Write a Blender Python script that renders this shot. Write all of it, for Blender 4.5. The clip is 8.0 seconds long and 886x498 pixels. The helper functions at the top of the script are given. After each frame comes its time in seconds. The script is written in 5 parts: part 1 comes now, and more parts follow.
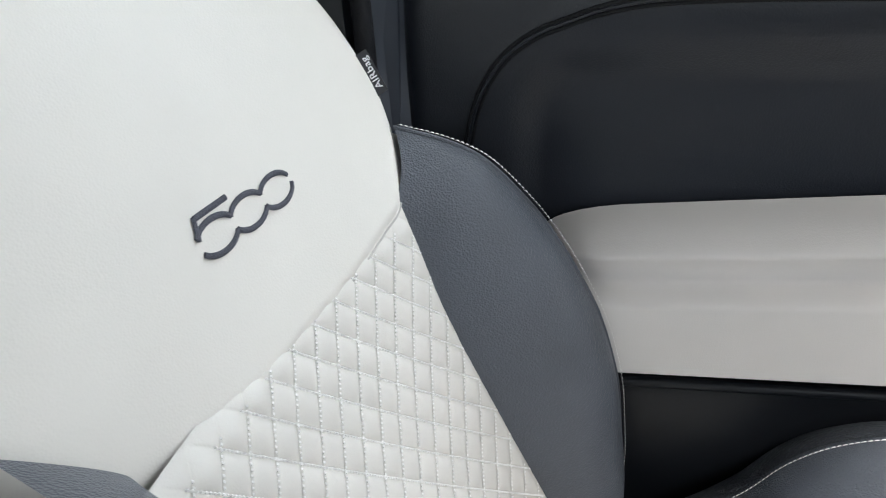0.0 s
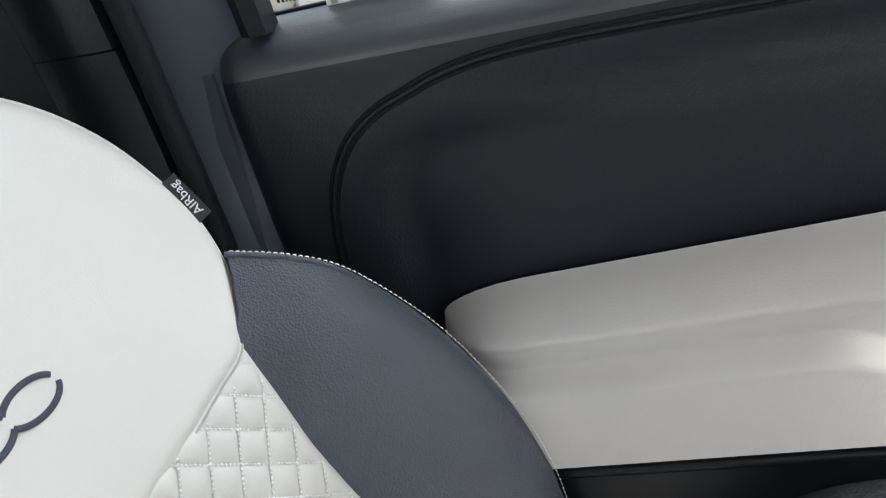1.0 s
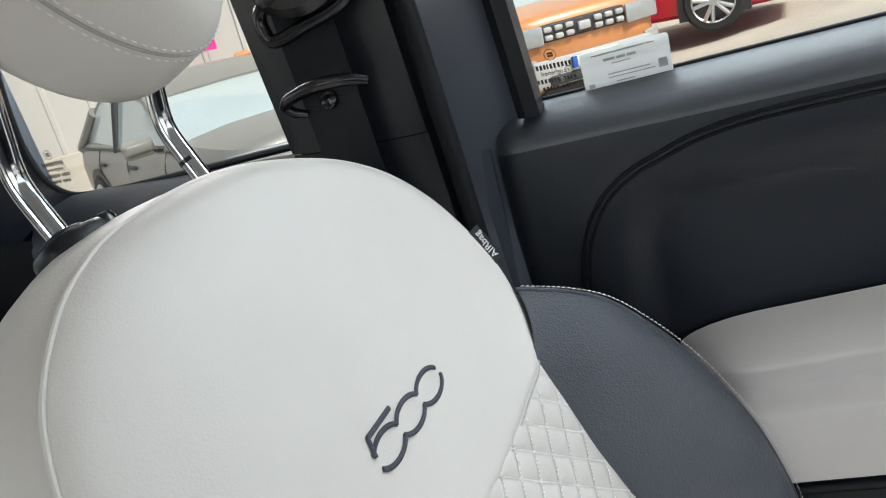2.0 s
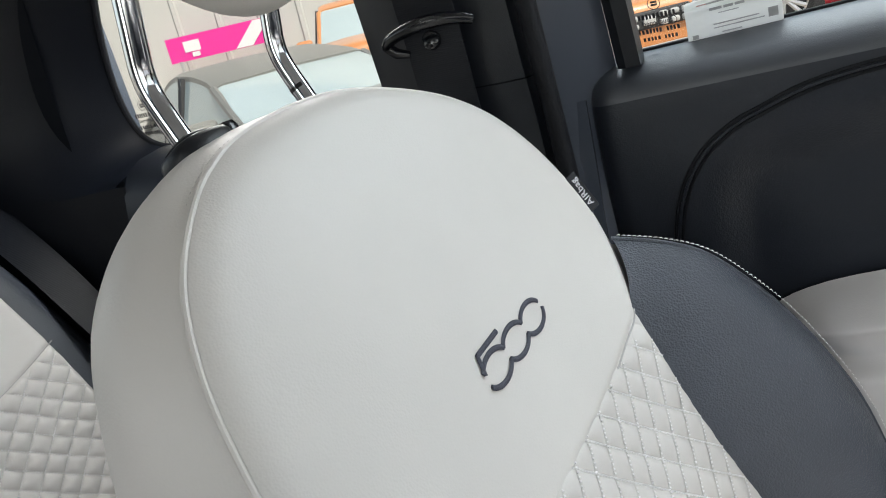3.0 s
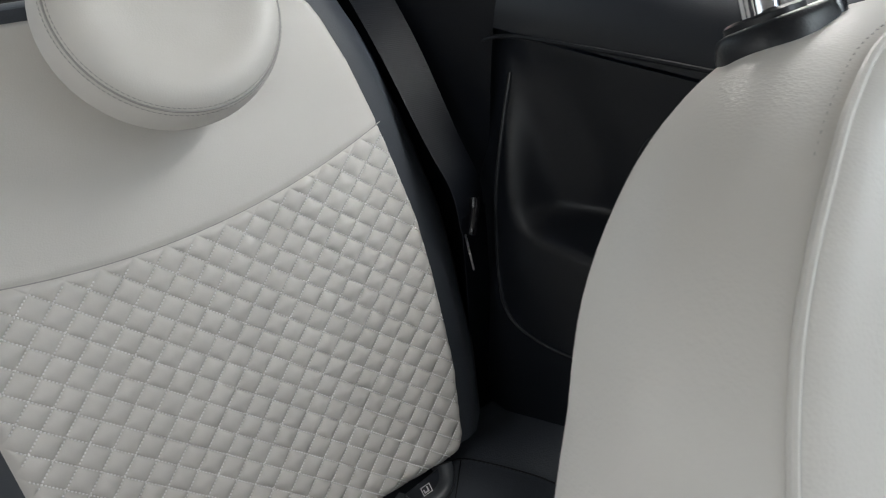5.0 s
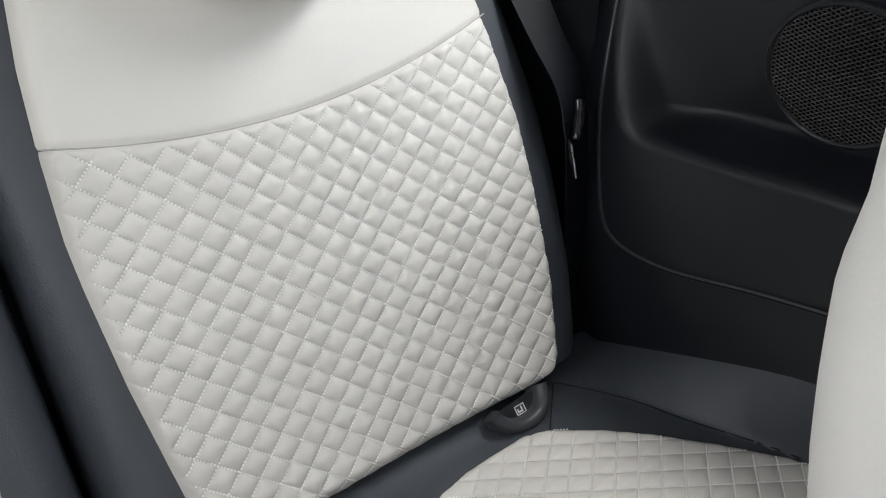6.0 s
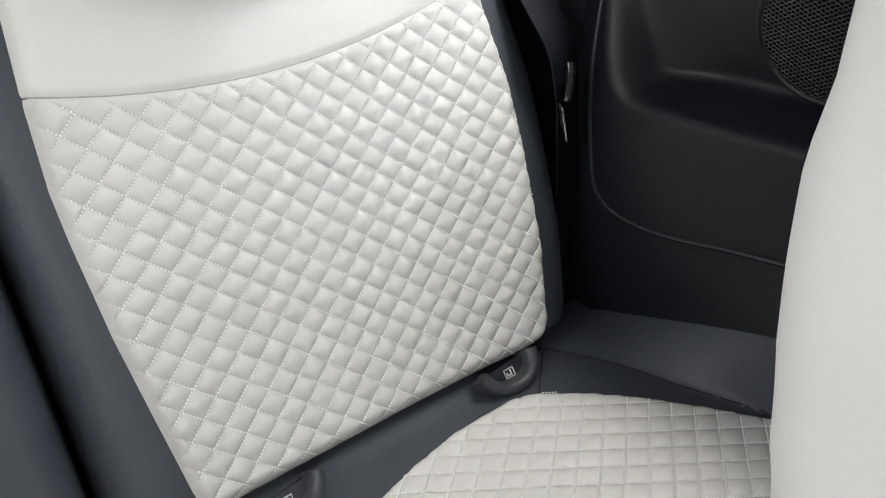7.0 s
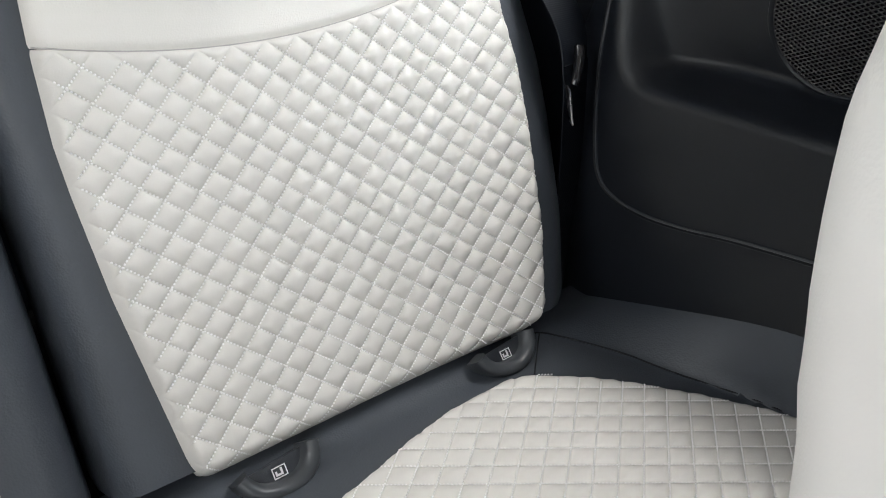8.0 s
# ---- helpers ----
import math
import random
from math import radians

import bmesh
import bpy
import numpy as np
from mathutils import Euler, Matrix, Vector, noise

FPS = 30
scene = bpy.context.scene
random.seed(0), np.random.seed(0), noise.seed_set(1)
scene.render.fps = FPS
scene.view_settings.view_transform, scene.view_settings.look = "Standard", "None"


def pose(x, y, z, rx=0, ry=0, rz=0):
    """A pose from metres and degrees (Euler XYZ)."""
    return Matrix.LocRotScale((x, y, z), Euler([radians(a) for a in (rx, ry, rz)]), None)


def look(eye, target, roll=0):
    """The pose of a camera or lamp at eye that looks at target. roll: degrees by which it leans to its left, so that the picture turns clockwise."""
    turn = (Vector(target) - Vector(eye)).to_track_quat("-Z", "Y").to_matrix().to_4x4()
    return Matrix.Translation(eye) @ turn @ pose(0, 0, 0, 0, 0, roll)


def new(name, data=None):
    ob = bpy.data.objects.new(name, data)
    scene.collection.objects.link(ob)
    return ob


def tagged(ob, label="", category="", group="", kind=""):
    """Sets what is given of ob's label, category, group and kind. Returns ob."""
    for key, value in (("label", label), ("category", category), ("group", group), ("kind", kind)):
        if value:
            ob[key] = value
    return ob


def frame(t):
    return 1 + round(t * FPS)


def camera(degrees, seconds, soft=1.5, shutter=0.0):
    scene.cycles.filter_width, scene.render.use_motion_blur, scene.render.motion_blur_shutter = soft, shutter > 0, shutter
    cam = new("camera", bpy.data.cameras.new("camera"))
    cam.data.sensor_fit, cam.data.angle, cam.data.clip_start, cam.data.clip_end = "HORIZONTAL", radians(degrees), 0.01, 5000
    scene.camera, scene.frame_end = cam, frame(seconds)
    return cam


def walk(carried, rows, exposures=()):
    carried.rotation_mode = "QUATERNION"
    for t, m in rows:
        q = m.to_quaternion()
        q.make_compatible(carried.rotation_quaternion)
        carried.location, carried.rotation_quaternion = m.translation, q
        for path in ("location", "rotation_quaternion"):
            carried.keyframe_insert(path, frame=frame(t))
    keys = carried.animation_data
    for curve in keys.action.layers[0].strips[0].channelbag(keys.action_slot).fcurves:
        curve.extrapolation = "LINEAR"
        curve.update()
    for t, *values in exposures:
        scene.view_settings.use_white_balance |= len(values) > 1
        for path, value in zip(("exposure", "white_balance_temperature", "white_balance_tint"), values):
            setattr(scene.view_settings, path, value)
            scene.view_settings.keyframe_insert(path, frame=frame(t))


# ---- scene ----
cam = camera(61.24, 8.0, 1.0, 0.08)
PATH = [
    (0, (0.0131, 0.3034, 1.1355), (0.8669, 0.5564, 0.6805), 0.31),
    (0.5, (0.0718, 0.2121, 1.1330), (0.9158, 0.4894, 0.6739), -4.81),
    (1, (0.1540, 0.2158, 1.1583), (0.9989, 0.5038, 0.7075), -11.24),
    (1.5, (0.0224, 0.2461, 1.1855), (0.9143, 0.5832, 0.8841), -14.43),
    (2, (0.0008, 0.3078, 1.1946), (0.8631, 0.7038, 0.8790), -14.45),
    (2.2, (0.0110, 0.3313, 1.1866), (0.8561, 0.7488, 0.8528), -14.98),
    (3.5, (-0.0456, 0.3592, 1.1593), (0.7684, 0.8663, 0.8759), -10.37),
    (4, (-0.0074, 0.4176, 1.1860), (0.7327, 0.9935, 0.8387), -4.21),
    (4.5, (0.0245, 0.4929, 1.1806), (0.6642, 1.1264, 0.7453), -0.39),
    (5, (0.0155, 0.5290, 1.1835), (0.5916, 1.1741, 0.6816), -0.43),
    (5.2, (0.0082, 0.5643, 1.1799), (0.5629, 1.2147, 0.6610), -0.50),
    (6.3, (-0.0530, 0.5638, 1.0460), (0.4885, 1.2437, 0.5515), -0.70),
    (6.5, (-0.0397, 0.5572, 1.0433), (0.4971, 1.2335, 0.5389), -0.67),
    (7, (-0.0453, 0.5477, 1.0479), (0.4961, 1.2182, 0.5407), -0.11),
    (7.5, (-0.0552, 0.5442, 1.0557), (0.4893, 1.2167, 0.5543), 2.12),
    (8, (-0.0598, 0.5508, 1.0307), (0.4929, 1.2086, 0.5190), 2.82),
]
walk(cam, [(t, look(eye, target, roll)) for t, eye, target, roll in PATH],
     [(0.0, 0.64), (0.6, 0.64), (1.0, 0.56), (1.5, 0.60), (2.0, 0.50), (3.4, 0.44), (4.1, 0.42), (4.6, 0.44), (5.0, 0.52), (5.2, 0.58), (6.4, 1.42), (7.5, 1.44), (8.0, 1.50)])

# ---- world, sun and large lights ----
world = bpy.data.worlds.new("sky")
scene.world = world
world.use_nodes = True
wn = world.node_tree.nodes
sky = wn.new("ShaderNodeTexSky")
sky.sky_type, sky.sun_disc = "NISHITA", False
sky.sun_elevation, sky.sun_rotation = radians(53), radians(207)
sky.air_density, sky.dust_density = 1.0, 4.0
wn["Background"].inputs["Strength"].default_value = 0.125
world.node_tree.links.new(sky.outputs[0], wn["Background"].inputs["Color"])
sun = new("sun", bpy.data.lights.new("sun", "SUN"))
sun.data.energy, sun.data.angle, sun.data.color = 3.4, radians(12), (1.0, 0.965, 0.91)
sun.matrix_world = look((-3, -6, 9), (0, 0, 0))


def window_light(name, eye, target, sx, sy, watts, colour=(1.0, 0.99, 0.97)):
    """Daylight that comes in through an opening of the cabin."""
    lamp = new(name, bpy.data.lights.new(name, "AREA"))
    lamp.data.shape, lamp.data.size, lamp.data.size_y, lamp.data.energy, lamp.data.color = "RECTANGLE", sx, sy, watts, colour
    lamp.matrix_world = look(eye, target)
    return lamp


COOL, WARM = (0.95, 0.962, 0.99), (1.0, 0.985, 0.97)
window_light("windscreen_daylight", (0.0, -0.72, 1.30), (0.05, 0.45, 0.95), 1.15, 0.55, 1.35, COOL)
window_light("driver_window_daylight", (-0.71, 0.05, 1.24), (0.3, 0.45, 0.85), 0.85, 0.34, 1.05, COOL)
window_light("driver_rear_window_daylight", (-0.69, 0.90, 1.24), (0.2, 0.95, 0.6), 0.36, 0.30, 1.15, WARM)
window_light("passenger_window_daylight", (0.84, 0.12, 1.52), (0.63, 0.12, 1.06), 1.35, 0.26, 9.0, (0.86, 0.93, 1.0))
window_light("passenger_window_upper_daylight", (0.640, 0.02, 1.345), (0.30, 0.25, 0.95), 0.8, 0.09, 0.3, COOL)
window_light("quarter_window_daylight", (0.665, 0.93, 1.325), (0.2, 0.92, 0.55), 0.36, 0.07, 1.25, WARM)
window_light("hatch_daylight", (0.0, 1.62, 1.27), (0.1, 0.8, 0.75), 0.85, 0.26, 0.55, WARM)


# ---- materials ----
def material(name, colour, rough, metal=0.0, grain=0.0, grain_size=400.0, vary=0.0, vary_size=6.0, sheen=0.0, spec=0.5, coat=0.0):
    """A surface with two scales of variation: fine relief and broad changes of tone and gloss."""
    m = bpy.data.materials.new(name)
    m.use_nodes = True
    nt = m.node_tree
    b = nt.nodes["Principled BSDF"]
    b.inputs["Roughness"].default_value, b.inputs["Metallic"].default_value = rough, metal
    b.inputs["Specular IOR Level"].default_value = spec
    b.inputs["Sheen Weight"].default_value = sheen
    b.inputs["Coat Weight"].default_value = coat
    b.inputs["Base Color"].default_value = (*colour, 1)
    co = nt.nodes.new("ShaderNodeTexCoord")
    if vary > 0:
        n = nt.nodes.new("ShaderNodeTexNoise")
        n.inputs["Scale"].default_value, n.inputs["Detail"].default_value = vary_size, 5.0
        nt.links.new(co.outputs["Object"], n.inputs["Vector"])
        r = nt.nodes.new("ShaderNodeValToRGB")
        d = tuple(c * (1 - vary) for c in colour)
        r.color_ramp.elements[0].color, r.color_ramp.elements[1].color = (*d, 1), (*[min(1, c * (1 + 0.35 * vary)) for c in colour], 1)
        r.color_ramp.elements[0].position, r.color_ramp.elements[1].position = 0.3, 0.7
        nt.links.new(n.outputs["Fac"], r.inputs["Fac"])
        nt.links.new(r.outputs["Color"], b.inputs["Base Color"])
        g = nt.nodes.new("ShaderNodeMapRange")
        g.inputs["To Min"].default_value, g.inputs["To Max"].default_value = max(0.02, rough - 0.06), min(1.0, rough + 0.06)
        nt.links.new(n.outputs["Fac"], g.inputs["Value"])
        nt.links.new(g.outputs["Result"], b.inputs["Roughness"])
    if grain > 0:
        v = nt.nodes.new("ShaderNodeTexVoronoi")
        v.inputs["Scale"].default_value = grain_size
        f = nt.nodes.new("ShaderNodeTexNoise")
        f.inputs["Scale"].default_value, f.inputs["Detail"].default_value = grain_size * 0.55, 3.0
        nt.links.new(co.outputs["Object"], v.inputs["Vector"])
        nt.links.new(co.outputs["Object"], f.inputs["Vector"])
        s = nt.nodes.new("ShaderNodeMath")
        s.operation = "ADD"
        nt.links.new(v.outputs["Distance"], s.inputs[0])
        nt.links.new(f.outputs["Fac"], s.inputs[1])
        bump = nt.nodes.new("ShaderNodeBump")
        bump.inputs["Strength"].default_value, bump.inputs["Distance"].default_value = grain, 0.0008
        nt.links.new(s.outputs[0], bump.inputs["Height"])
        nt.links.new(bump.outputs["Normal"], b.inputs["Normal"])
    return m


def glass_material(name, tint):
    """Thin pane: clear along the ray, with a mirror film that grows towards grazing."""
    m = bpy.data.materials.new(name)
    m.use_nodes = True
    nt = m.node_tree
    nt.nodes.remove(nt.nodes["Principled BSDF"])
    t = nt.nodes.new("ShaderNodeBsdfTransparent")
    t.inputs["Color"].default_value = (*tint, 1)
    g = nt.nodes.new("ShaderNodeBsdfGlossy")
    g.inputs["Roughness"].default_value = 0.02
    f = nt.nodes.new("ShaderNodeFresnel")
    f.inputs["IOR"].default_value = 1.25
    mix = nt.nodes.new("ShaderNodeMixShader")
    nt.links.new(f.outputs["Fac"], mix.inputs["Fac"])
    nt.links.new(t.outputs["BSDF"], mix.inputs[1])
    nt.links.new(g.outputs["BSDF"], mix.inputs[2])
    nt.links.new(mix.outputs["Shader"], nt.nodes["Material Output"].inputs["Surface"])
    return m


CREAM = material("cream_leather", (0.69, 0.668, 0.628), 0.46, grain=0.12, grain_size=720, vary=0.05, vary_size=9)
QUILT = material("quilted_cream_leather", (0.648, 0.627, 0.59), 0.45, grain=0.12, grain_size=900, vary=0.05, vary_size=14)
SLATE = material("slate_blue_leather", (0.090, 0.102, 0.124), 0.38, grain=0.65, grain_size=640, vary=0.14, vary_size=12)
SLATE_MAT = material("dark_slate_leather", (0.052, 0.060, 0.073), 0.48, grain=0.20, grain_size=520, vary=0.14, vary_size=12)
THREAD = material("white_thread", (0.93, 0.925, 0.91), 0.6, vary=0.05, vary_size=300)
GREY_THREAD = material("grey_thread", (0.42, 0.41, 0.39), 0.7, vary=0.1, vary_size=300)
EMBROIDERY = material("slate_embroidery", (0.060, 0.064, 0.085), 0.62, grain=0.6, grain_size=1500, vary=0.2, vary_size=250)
PLASTIC = material("black_grained_plastic", (0.0165, 0.0200, 0.0265), 0.34, grain=0.22, grain_size=760, vary=0.12, vary_size=7, spec=1.0)
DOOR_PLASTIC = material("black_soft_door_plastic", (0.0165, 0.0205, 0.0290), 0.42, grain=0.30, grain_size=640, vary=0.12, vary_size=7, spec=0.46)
# door plastic with a lifted base colour: the window sky's sheen painted in
SHEEN_TOP_ROLL = material("sheen_toned_top_roll", (0.044, 0.050, 0.061), 0.38, grain=0.13, grain_size=1000, vary=0.10, vary_size=7, spec=1.0)
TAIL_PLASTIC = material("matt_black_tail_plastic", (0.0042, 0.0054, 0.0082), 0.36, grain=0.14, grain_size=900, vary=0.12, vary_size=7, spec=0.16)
PILLAR_PLASTIC = material("satin_black_pillar_plastic", (0.0090, 0.0112, 0.0160), 0.31, grain=0.14, grain_size=900, vary=0.12, vary_size=7, spec=0.50)
BELT_PLASTIC = material("polished_black_belt_plastic", (0.0045, 0.0055, 0.0080), 0.22, grain=0.04, grain_size=900, vary=0.12, vary_size=30, spec=0.65)
MESH_BAND = material("perforated_dark_leather", (0.050, 0.057, 0.068), 0.5, grain=1.0, grain_size=300, vary=0.3, vary_size=350)
GREY_PLASTIC = material("dark_grey_plastic", (0.050, 0.055, 0.061), 0.36, grain=0.08, grain_size=700, vary=0.1, vary_size=30)
SMOOTH_PLASTIC = material("smooth_black_plastic", (0.0078, 0.0095, 0.0130), 0.40, grain=0.10, grain_size=900, vary=0.12, vary_size=9, spec=0.38)
GLOSS_BLACK = material("gloss_black_plastic", (0.012, 0.012, 0.014), 0.18, vary=0.1, vary_size=12)
RUBBER = material("black_rubber", (0.0085, 0.0095, 0.012), 0.55, grain=0.3, grain_size=420, vary=0.1, spec=0.22)
WEBBING = material("black_webbing", (0.0062, 0.0080, 0.0120), 0.42, grain=0.0, vary=0.15, vary_size=40, spec=0.24)
wt = WEBBING.node_tree
weave, weave_bump, weave_at = wt.nodes.new("ShaderNodeTexWave"), wt.nodes.new("ShaderNodeBump"), wt.nodes.new("ShaderNodeTexCoord")
weave.bands_direction = "Z"
weave.inputs["Scale"].default_value = 190.0
weave_bump.inputs["Strength"].default_value, weave_bump.inputs["Distance"].default_value = 0.35, 0.0004
wt.links.new(weave_at.outputs["Object"], weave.inputs["Vector"])
wt.links.new(weave.outputs["Fac"], weave_bump.inputs["Height"])
wt.links.new(weave_bump.outputs["Normal"], wt.nodes["Principled BSDF"].inputs["Normal"])
CARPET = material("dark_carpet", (0.018, 0.018, 0.02), 0.95, grain=0.9, grain_size=300, vary=0.2, vary_size=20)
GREY_LEATHERETTE = material("pale_grey_door_leather", (0.70, 0.682, 0.668), 0.36, grain=0.16, grain_size=850, vary=0.05, vary_size=8)
HEADLINER = material("pale_headlining", (0.55, 0.54, 0.52), 0.95, grain=0.4, grain_size=400, vary=0.05)
CHROME = material("chrome", (0.60, 0.62, 0.65), 0.09, metal=1.0, vary=0.04, vary_size=30)
STEEL = material("zinc_steel", (0.55, 0.55, 0.56), 0.28, metal=1.0, vary=0.1, vary_size=60)
BODY_BLUE = material("dark_blue_paint", (0.115, 0.132, 0.168), 0.22, vary=0.08, coat=0.6)
CARD = material("printed_card", (0.80, 0.81, 0.80), 0.35, vary=0.03, vary_size=30)
card_nodes = CARD.node_tree
card_through = card_nodes.nodes.new("ShaderNodeBsdfTranslucent")
card_through.inputs["Color"].default_value = (0.85, 0.86, 0.85, 1)
card_mix = card_nodes.nodes.new("ShaderNodeMixShader")
card_mix.inputs["Fac"].default_value = 0.5
card_nodes.links.new(card_nodes.nodes["Principled BSDF"].outputs[0], card_mix.inputs[1])
card_nodes.links.new(card_through.outputs[0], card_mix.inputs[2])
card_nodes.links.new(card_mix.outputs[0], card_nodes.nodes["Material Output"].inputs["Surface"])
PALE_INK = material("pale_grey_ink", (0.42, 0.43, 0.44), 0.6, vary=0.1, vary_size=90)
INK_GREY = material("grey_ink", (0.03, 0.03, 0.033), 0.6, vary=0.1, vary_size=90)
INK_RED = material("red_ink", (0.55, 0.30, 0.28), 0.6, vary=0.1, vary_size=90)
WHITE_INK = material("white_ink", (0.75, 0.75, 0.76), 0.6, vary=0.08, vary_size=90)
PANE = glass_material("door_glass", (0.90, 0.92, 0.90))
CABIN_PANE = glass_material("windscreen_glass", (0.92, 0.94, 0.92))


# ---- shapes ----
def V3(*a):
    return Vector(a)


def spline(points, n, closed=False):
    """Smooth curve through the points, as n + 1 (closed: n) places at even steps."""
    p = [Vector(q) for q in points]
    k = len(p)
    fine = []
    segs = k if closed else k - 1
    for i in range(segs):
        if closed:
            a, b, c, d = p[(i - 1) % k], p[i], p[(i + 1) % k], p[(i + 2) % k]
        else:
            a, b, c, d = p[max(i - 1, 0)], p[i], p[i + 1], p[min(i + 2, k - 1)]
        for s in range(12):
            t = s / 12
            fine.append(0.5 * ((2 * b) + (c - a) * t + (2 * a - 5 * b + 4 * c - d) * t * t + (3 * b - a - 3 * c + d) * t ** 3))
    fine.append(p[0].copy() if closed else p[-1].copy())
    length = [0.0]
    for a, b in zip(fine, fine[1:]):
        length.append(length[-1] + (b - a).length)
    out, j = [], 0
    for i in range(n if closed else n + 1):
        want = length[-1] * i / n
        while j < len(length) - 2 and length[j + 1] < want:
            j += 1
        span = length[j + 1] - length[j]
        out.append(fine[j].lerp(fine[j + 1], (want - length[j]) / span if span > 0 else 0))
    return out


def grid(fn, nu, nv, wrap=False):
    """A sheet of nu x nv faces through fn(a, b), a and b from 0 to 1."""
    bm = bmesh.new()
    rows = [[bm.verts.new(fn(i / nu, j / nv)) for i in range(nu if wrap else nu + 1)] for j in range(nv + 1)]
    w = len(rows[0])
    for j in range(nv):
        for i in range(nu):
            bm.faces.new((rows[j][i], rows[j][(i + 1) % w], rows[j + 1][(i + 1) % w], rows[j + 1][i]))
    return bm


def loft(rings, closed_ring=True, caps=True):
    """A skin over a row of rings with the same number of places."""
    bm = bmesh.new()
    vs = [[bm.verts.new(q) for q in r] for r in rings]
    n = len(rings[0])
    for a, b in zip(vs, vs[1:]):
        for i in range(n if closed_ring else n - 1):
            bm.faces.new((a[i], a[(i + 1) % n], b[(i + 1) % n], b[i]))
    if caps and closed_ring:
        bm.faces.new(vs[0][::-1])
        bm.faces.new(vs[-1])
    return bm


def tube(points, radius, sides=10, squash=1.0, up=(0, 0, 1), caps=True):
    """A round bar along the points; radius may be a number or one for each point."""
    pts = [Vector(p) for p in points]
    rings = []
    side = None
    for i, p in enumerate(pts):
        d = (pts[min(i + 1, len(pts) - 1)] - pts[max(i - 1, 0)]).normalized()
        if side is None:
            side = d.cross(Vector(up))
            if side.length < 1e-4:
                side = d.cross(Vector((1, 0, 0)))
        side = (side - d * side.dot(d)).normalized()
        other = d.cross(side)
        r = radius[i] if isinstance(radius, (list, tuple)) else radius
        rings.append([p + side * (r * math.cos(2 * math.pi * k / sides)) + other * (r * squash * math.sin(2 * math.pi * k / sides)) for k in range(sides)])
    return loft(rings, True, caps)


def box(x0, y0, z0, x1, y1, z1, bevel=0.0, segs=2):
    bm = bmesh.new()
    bmesh.ops.create_cube(bm, size=1.0, matrix=Matrix.Translation(((x0 + x1) / 2, (y0 + y1) / 2, (z0 + z1) / 2)) @ Matrix.Diagonal((abs(x1 - x0), abs(y1 - y0), abs(z1 - z0), 1)))
    if bevel > 0:
        bmesh.ops.bevel(bm, geom=bm.edges[:], offset=bevel, segments=segs, affect="EDGES", profile=0.5)
    return bm


def prism(outline, depth, bevel=0.0, segs=2):
    """A plate: the outline (places in order) pushed along depth, its edges rounded."""
    bm = bmesh.new()
    a = [bm.verts.new(q) for q in outline]
    f = bm.faces.new(a)
    r = bmesh.ops.extrude_face_region(bm, geom=[f])
    bmesh.ops.translate(bm, verts=[e for e in r["geom"] if isinstance(e, bmesh.types.BMVert)], vec=Vector(depth))
    bmesh.ops.recalc_face_normals(bm, faces=bm.faces[:])
    if bevel > 0:
        keep = [e for e in bm.edges if len(e.link_faces) == 2 and e.link_faces[0].normal.angle(e.link_faces[1].normal, 0) > 0.5]
        bmesh.ops.bevel(bm, geom=keep, offset=bevel, segments=segs, affect="EDGES", profile=0.5, clamp_overlap=True)
    return bm


def moved(bm, m):
    bmesh.ops.transform(bm, matrix=m, verts=bm.verts[:])
    return bm


def joined(*bms):
    out = bmesh.new()
    for b in bms:
        me = bpy.data.meshes.new("tmp")
        b.to_mesh(me)
        b.free()
        out.from_mesh(me)
        bpy.data.meshes.remove(me)
    return out


ORIGIN = {}


def thing(name, base, label, category, group="", kind=""):
    ob = new(name)
    ob.empty_display_size = 0.05
    ob.location = base
    ORIGIN[ob.name] = Vector(base)
    return tagged(ob, label, category, group, kind)


def part(name, bm, mat, parent=None, label="", smooth=True, fix=True):
    """Links a bmesh, given in world metres, as one mesh object under a thing or a part."""
    o = ORIGIN.get(parent.name, Vector((0, 0, 0))) if parent else Vector((0, 0, 0))
    if fix:
        bmesh.ops.recalc_face_normals(bm, faces=bm.faces[:])
    me = bpy.data.meshes.new(name)
    bmesh.ops.translate(bm, verts=bm.verts[:], vec=-o)
    bm.to_mesh(me)
    bm.free()
    me.materials.append(mat)
    if smooth:
        me.polygons.foreach_set("use_smooth", [True] * len(me.polygons))
        if name not in SOFT:
            me.set_sharp_from_angle(angle=radians(40))
    ob = new(name, me)
    if parent:
        ob.parent = parent
        ORIGIN[ob.name] = o
    return tagged(ob, label) if label else ob


SOFT = {"front_panel", "quilted_insert", "bolster", "side_panel", "quilt"}


def structure(name, bm, mat, label, category, smooth=True):
    return tagged(part(name, bm, mat, None, "", smooth), label, category, kind="structure")


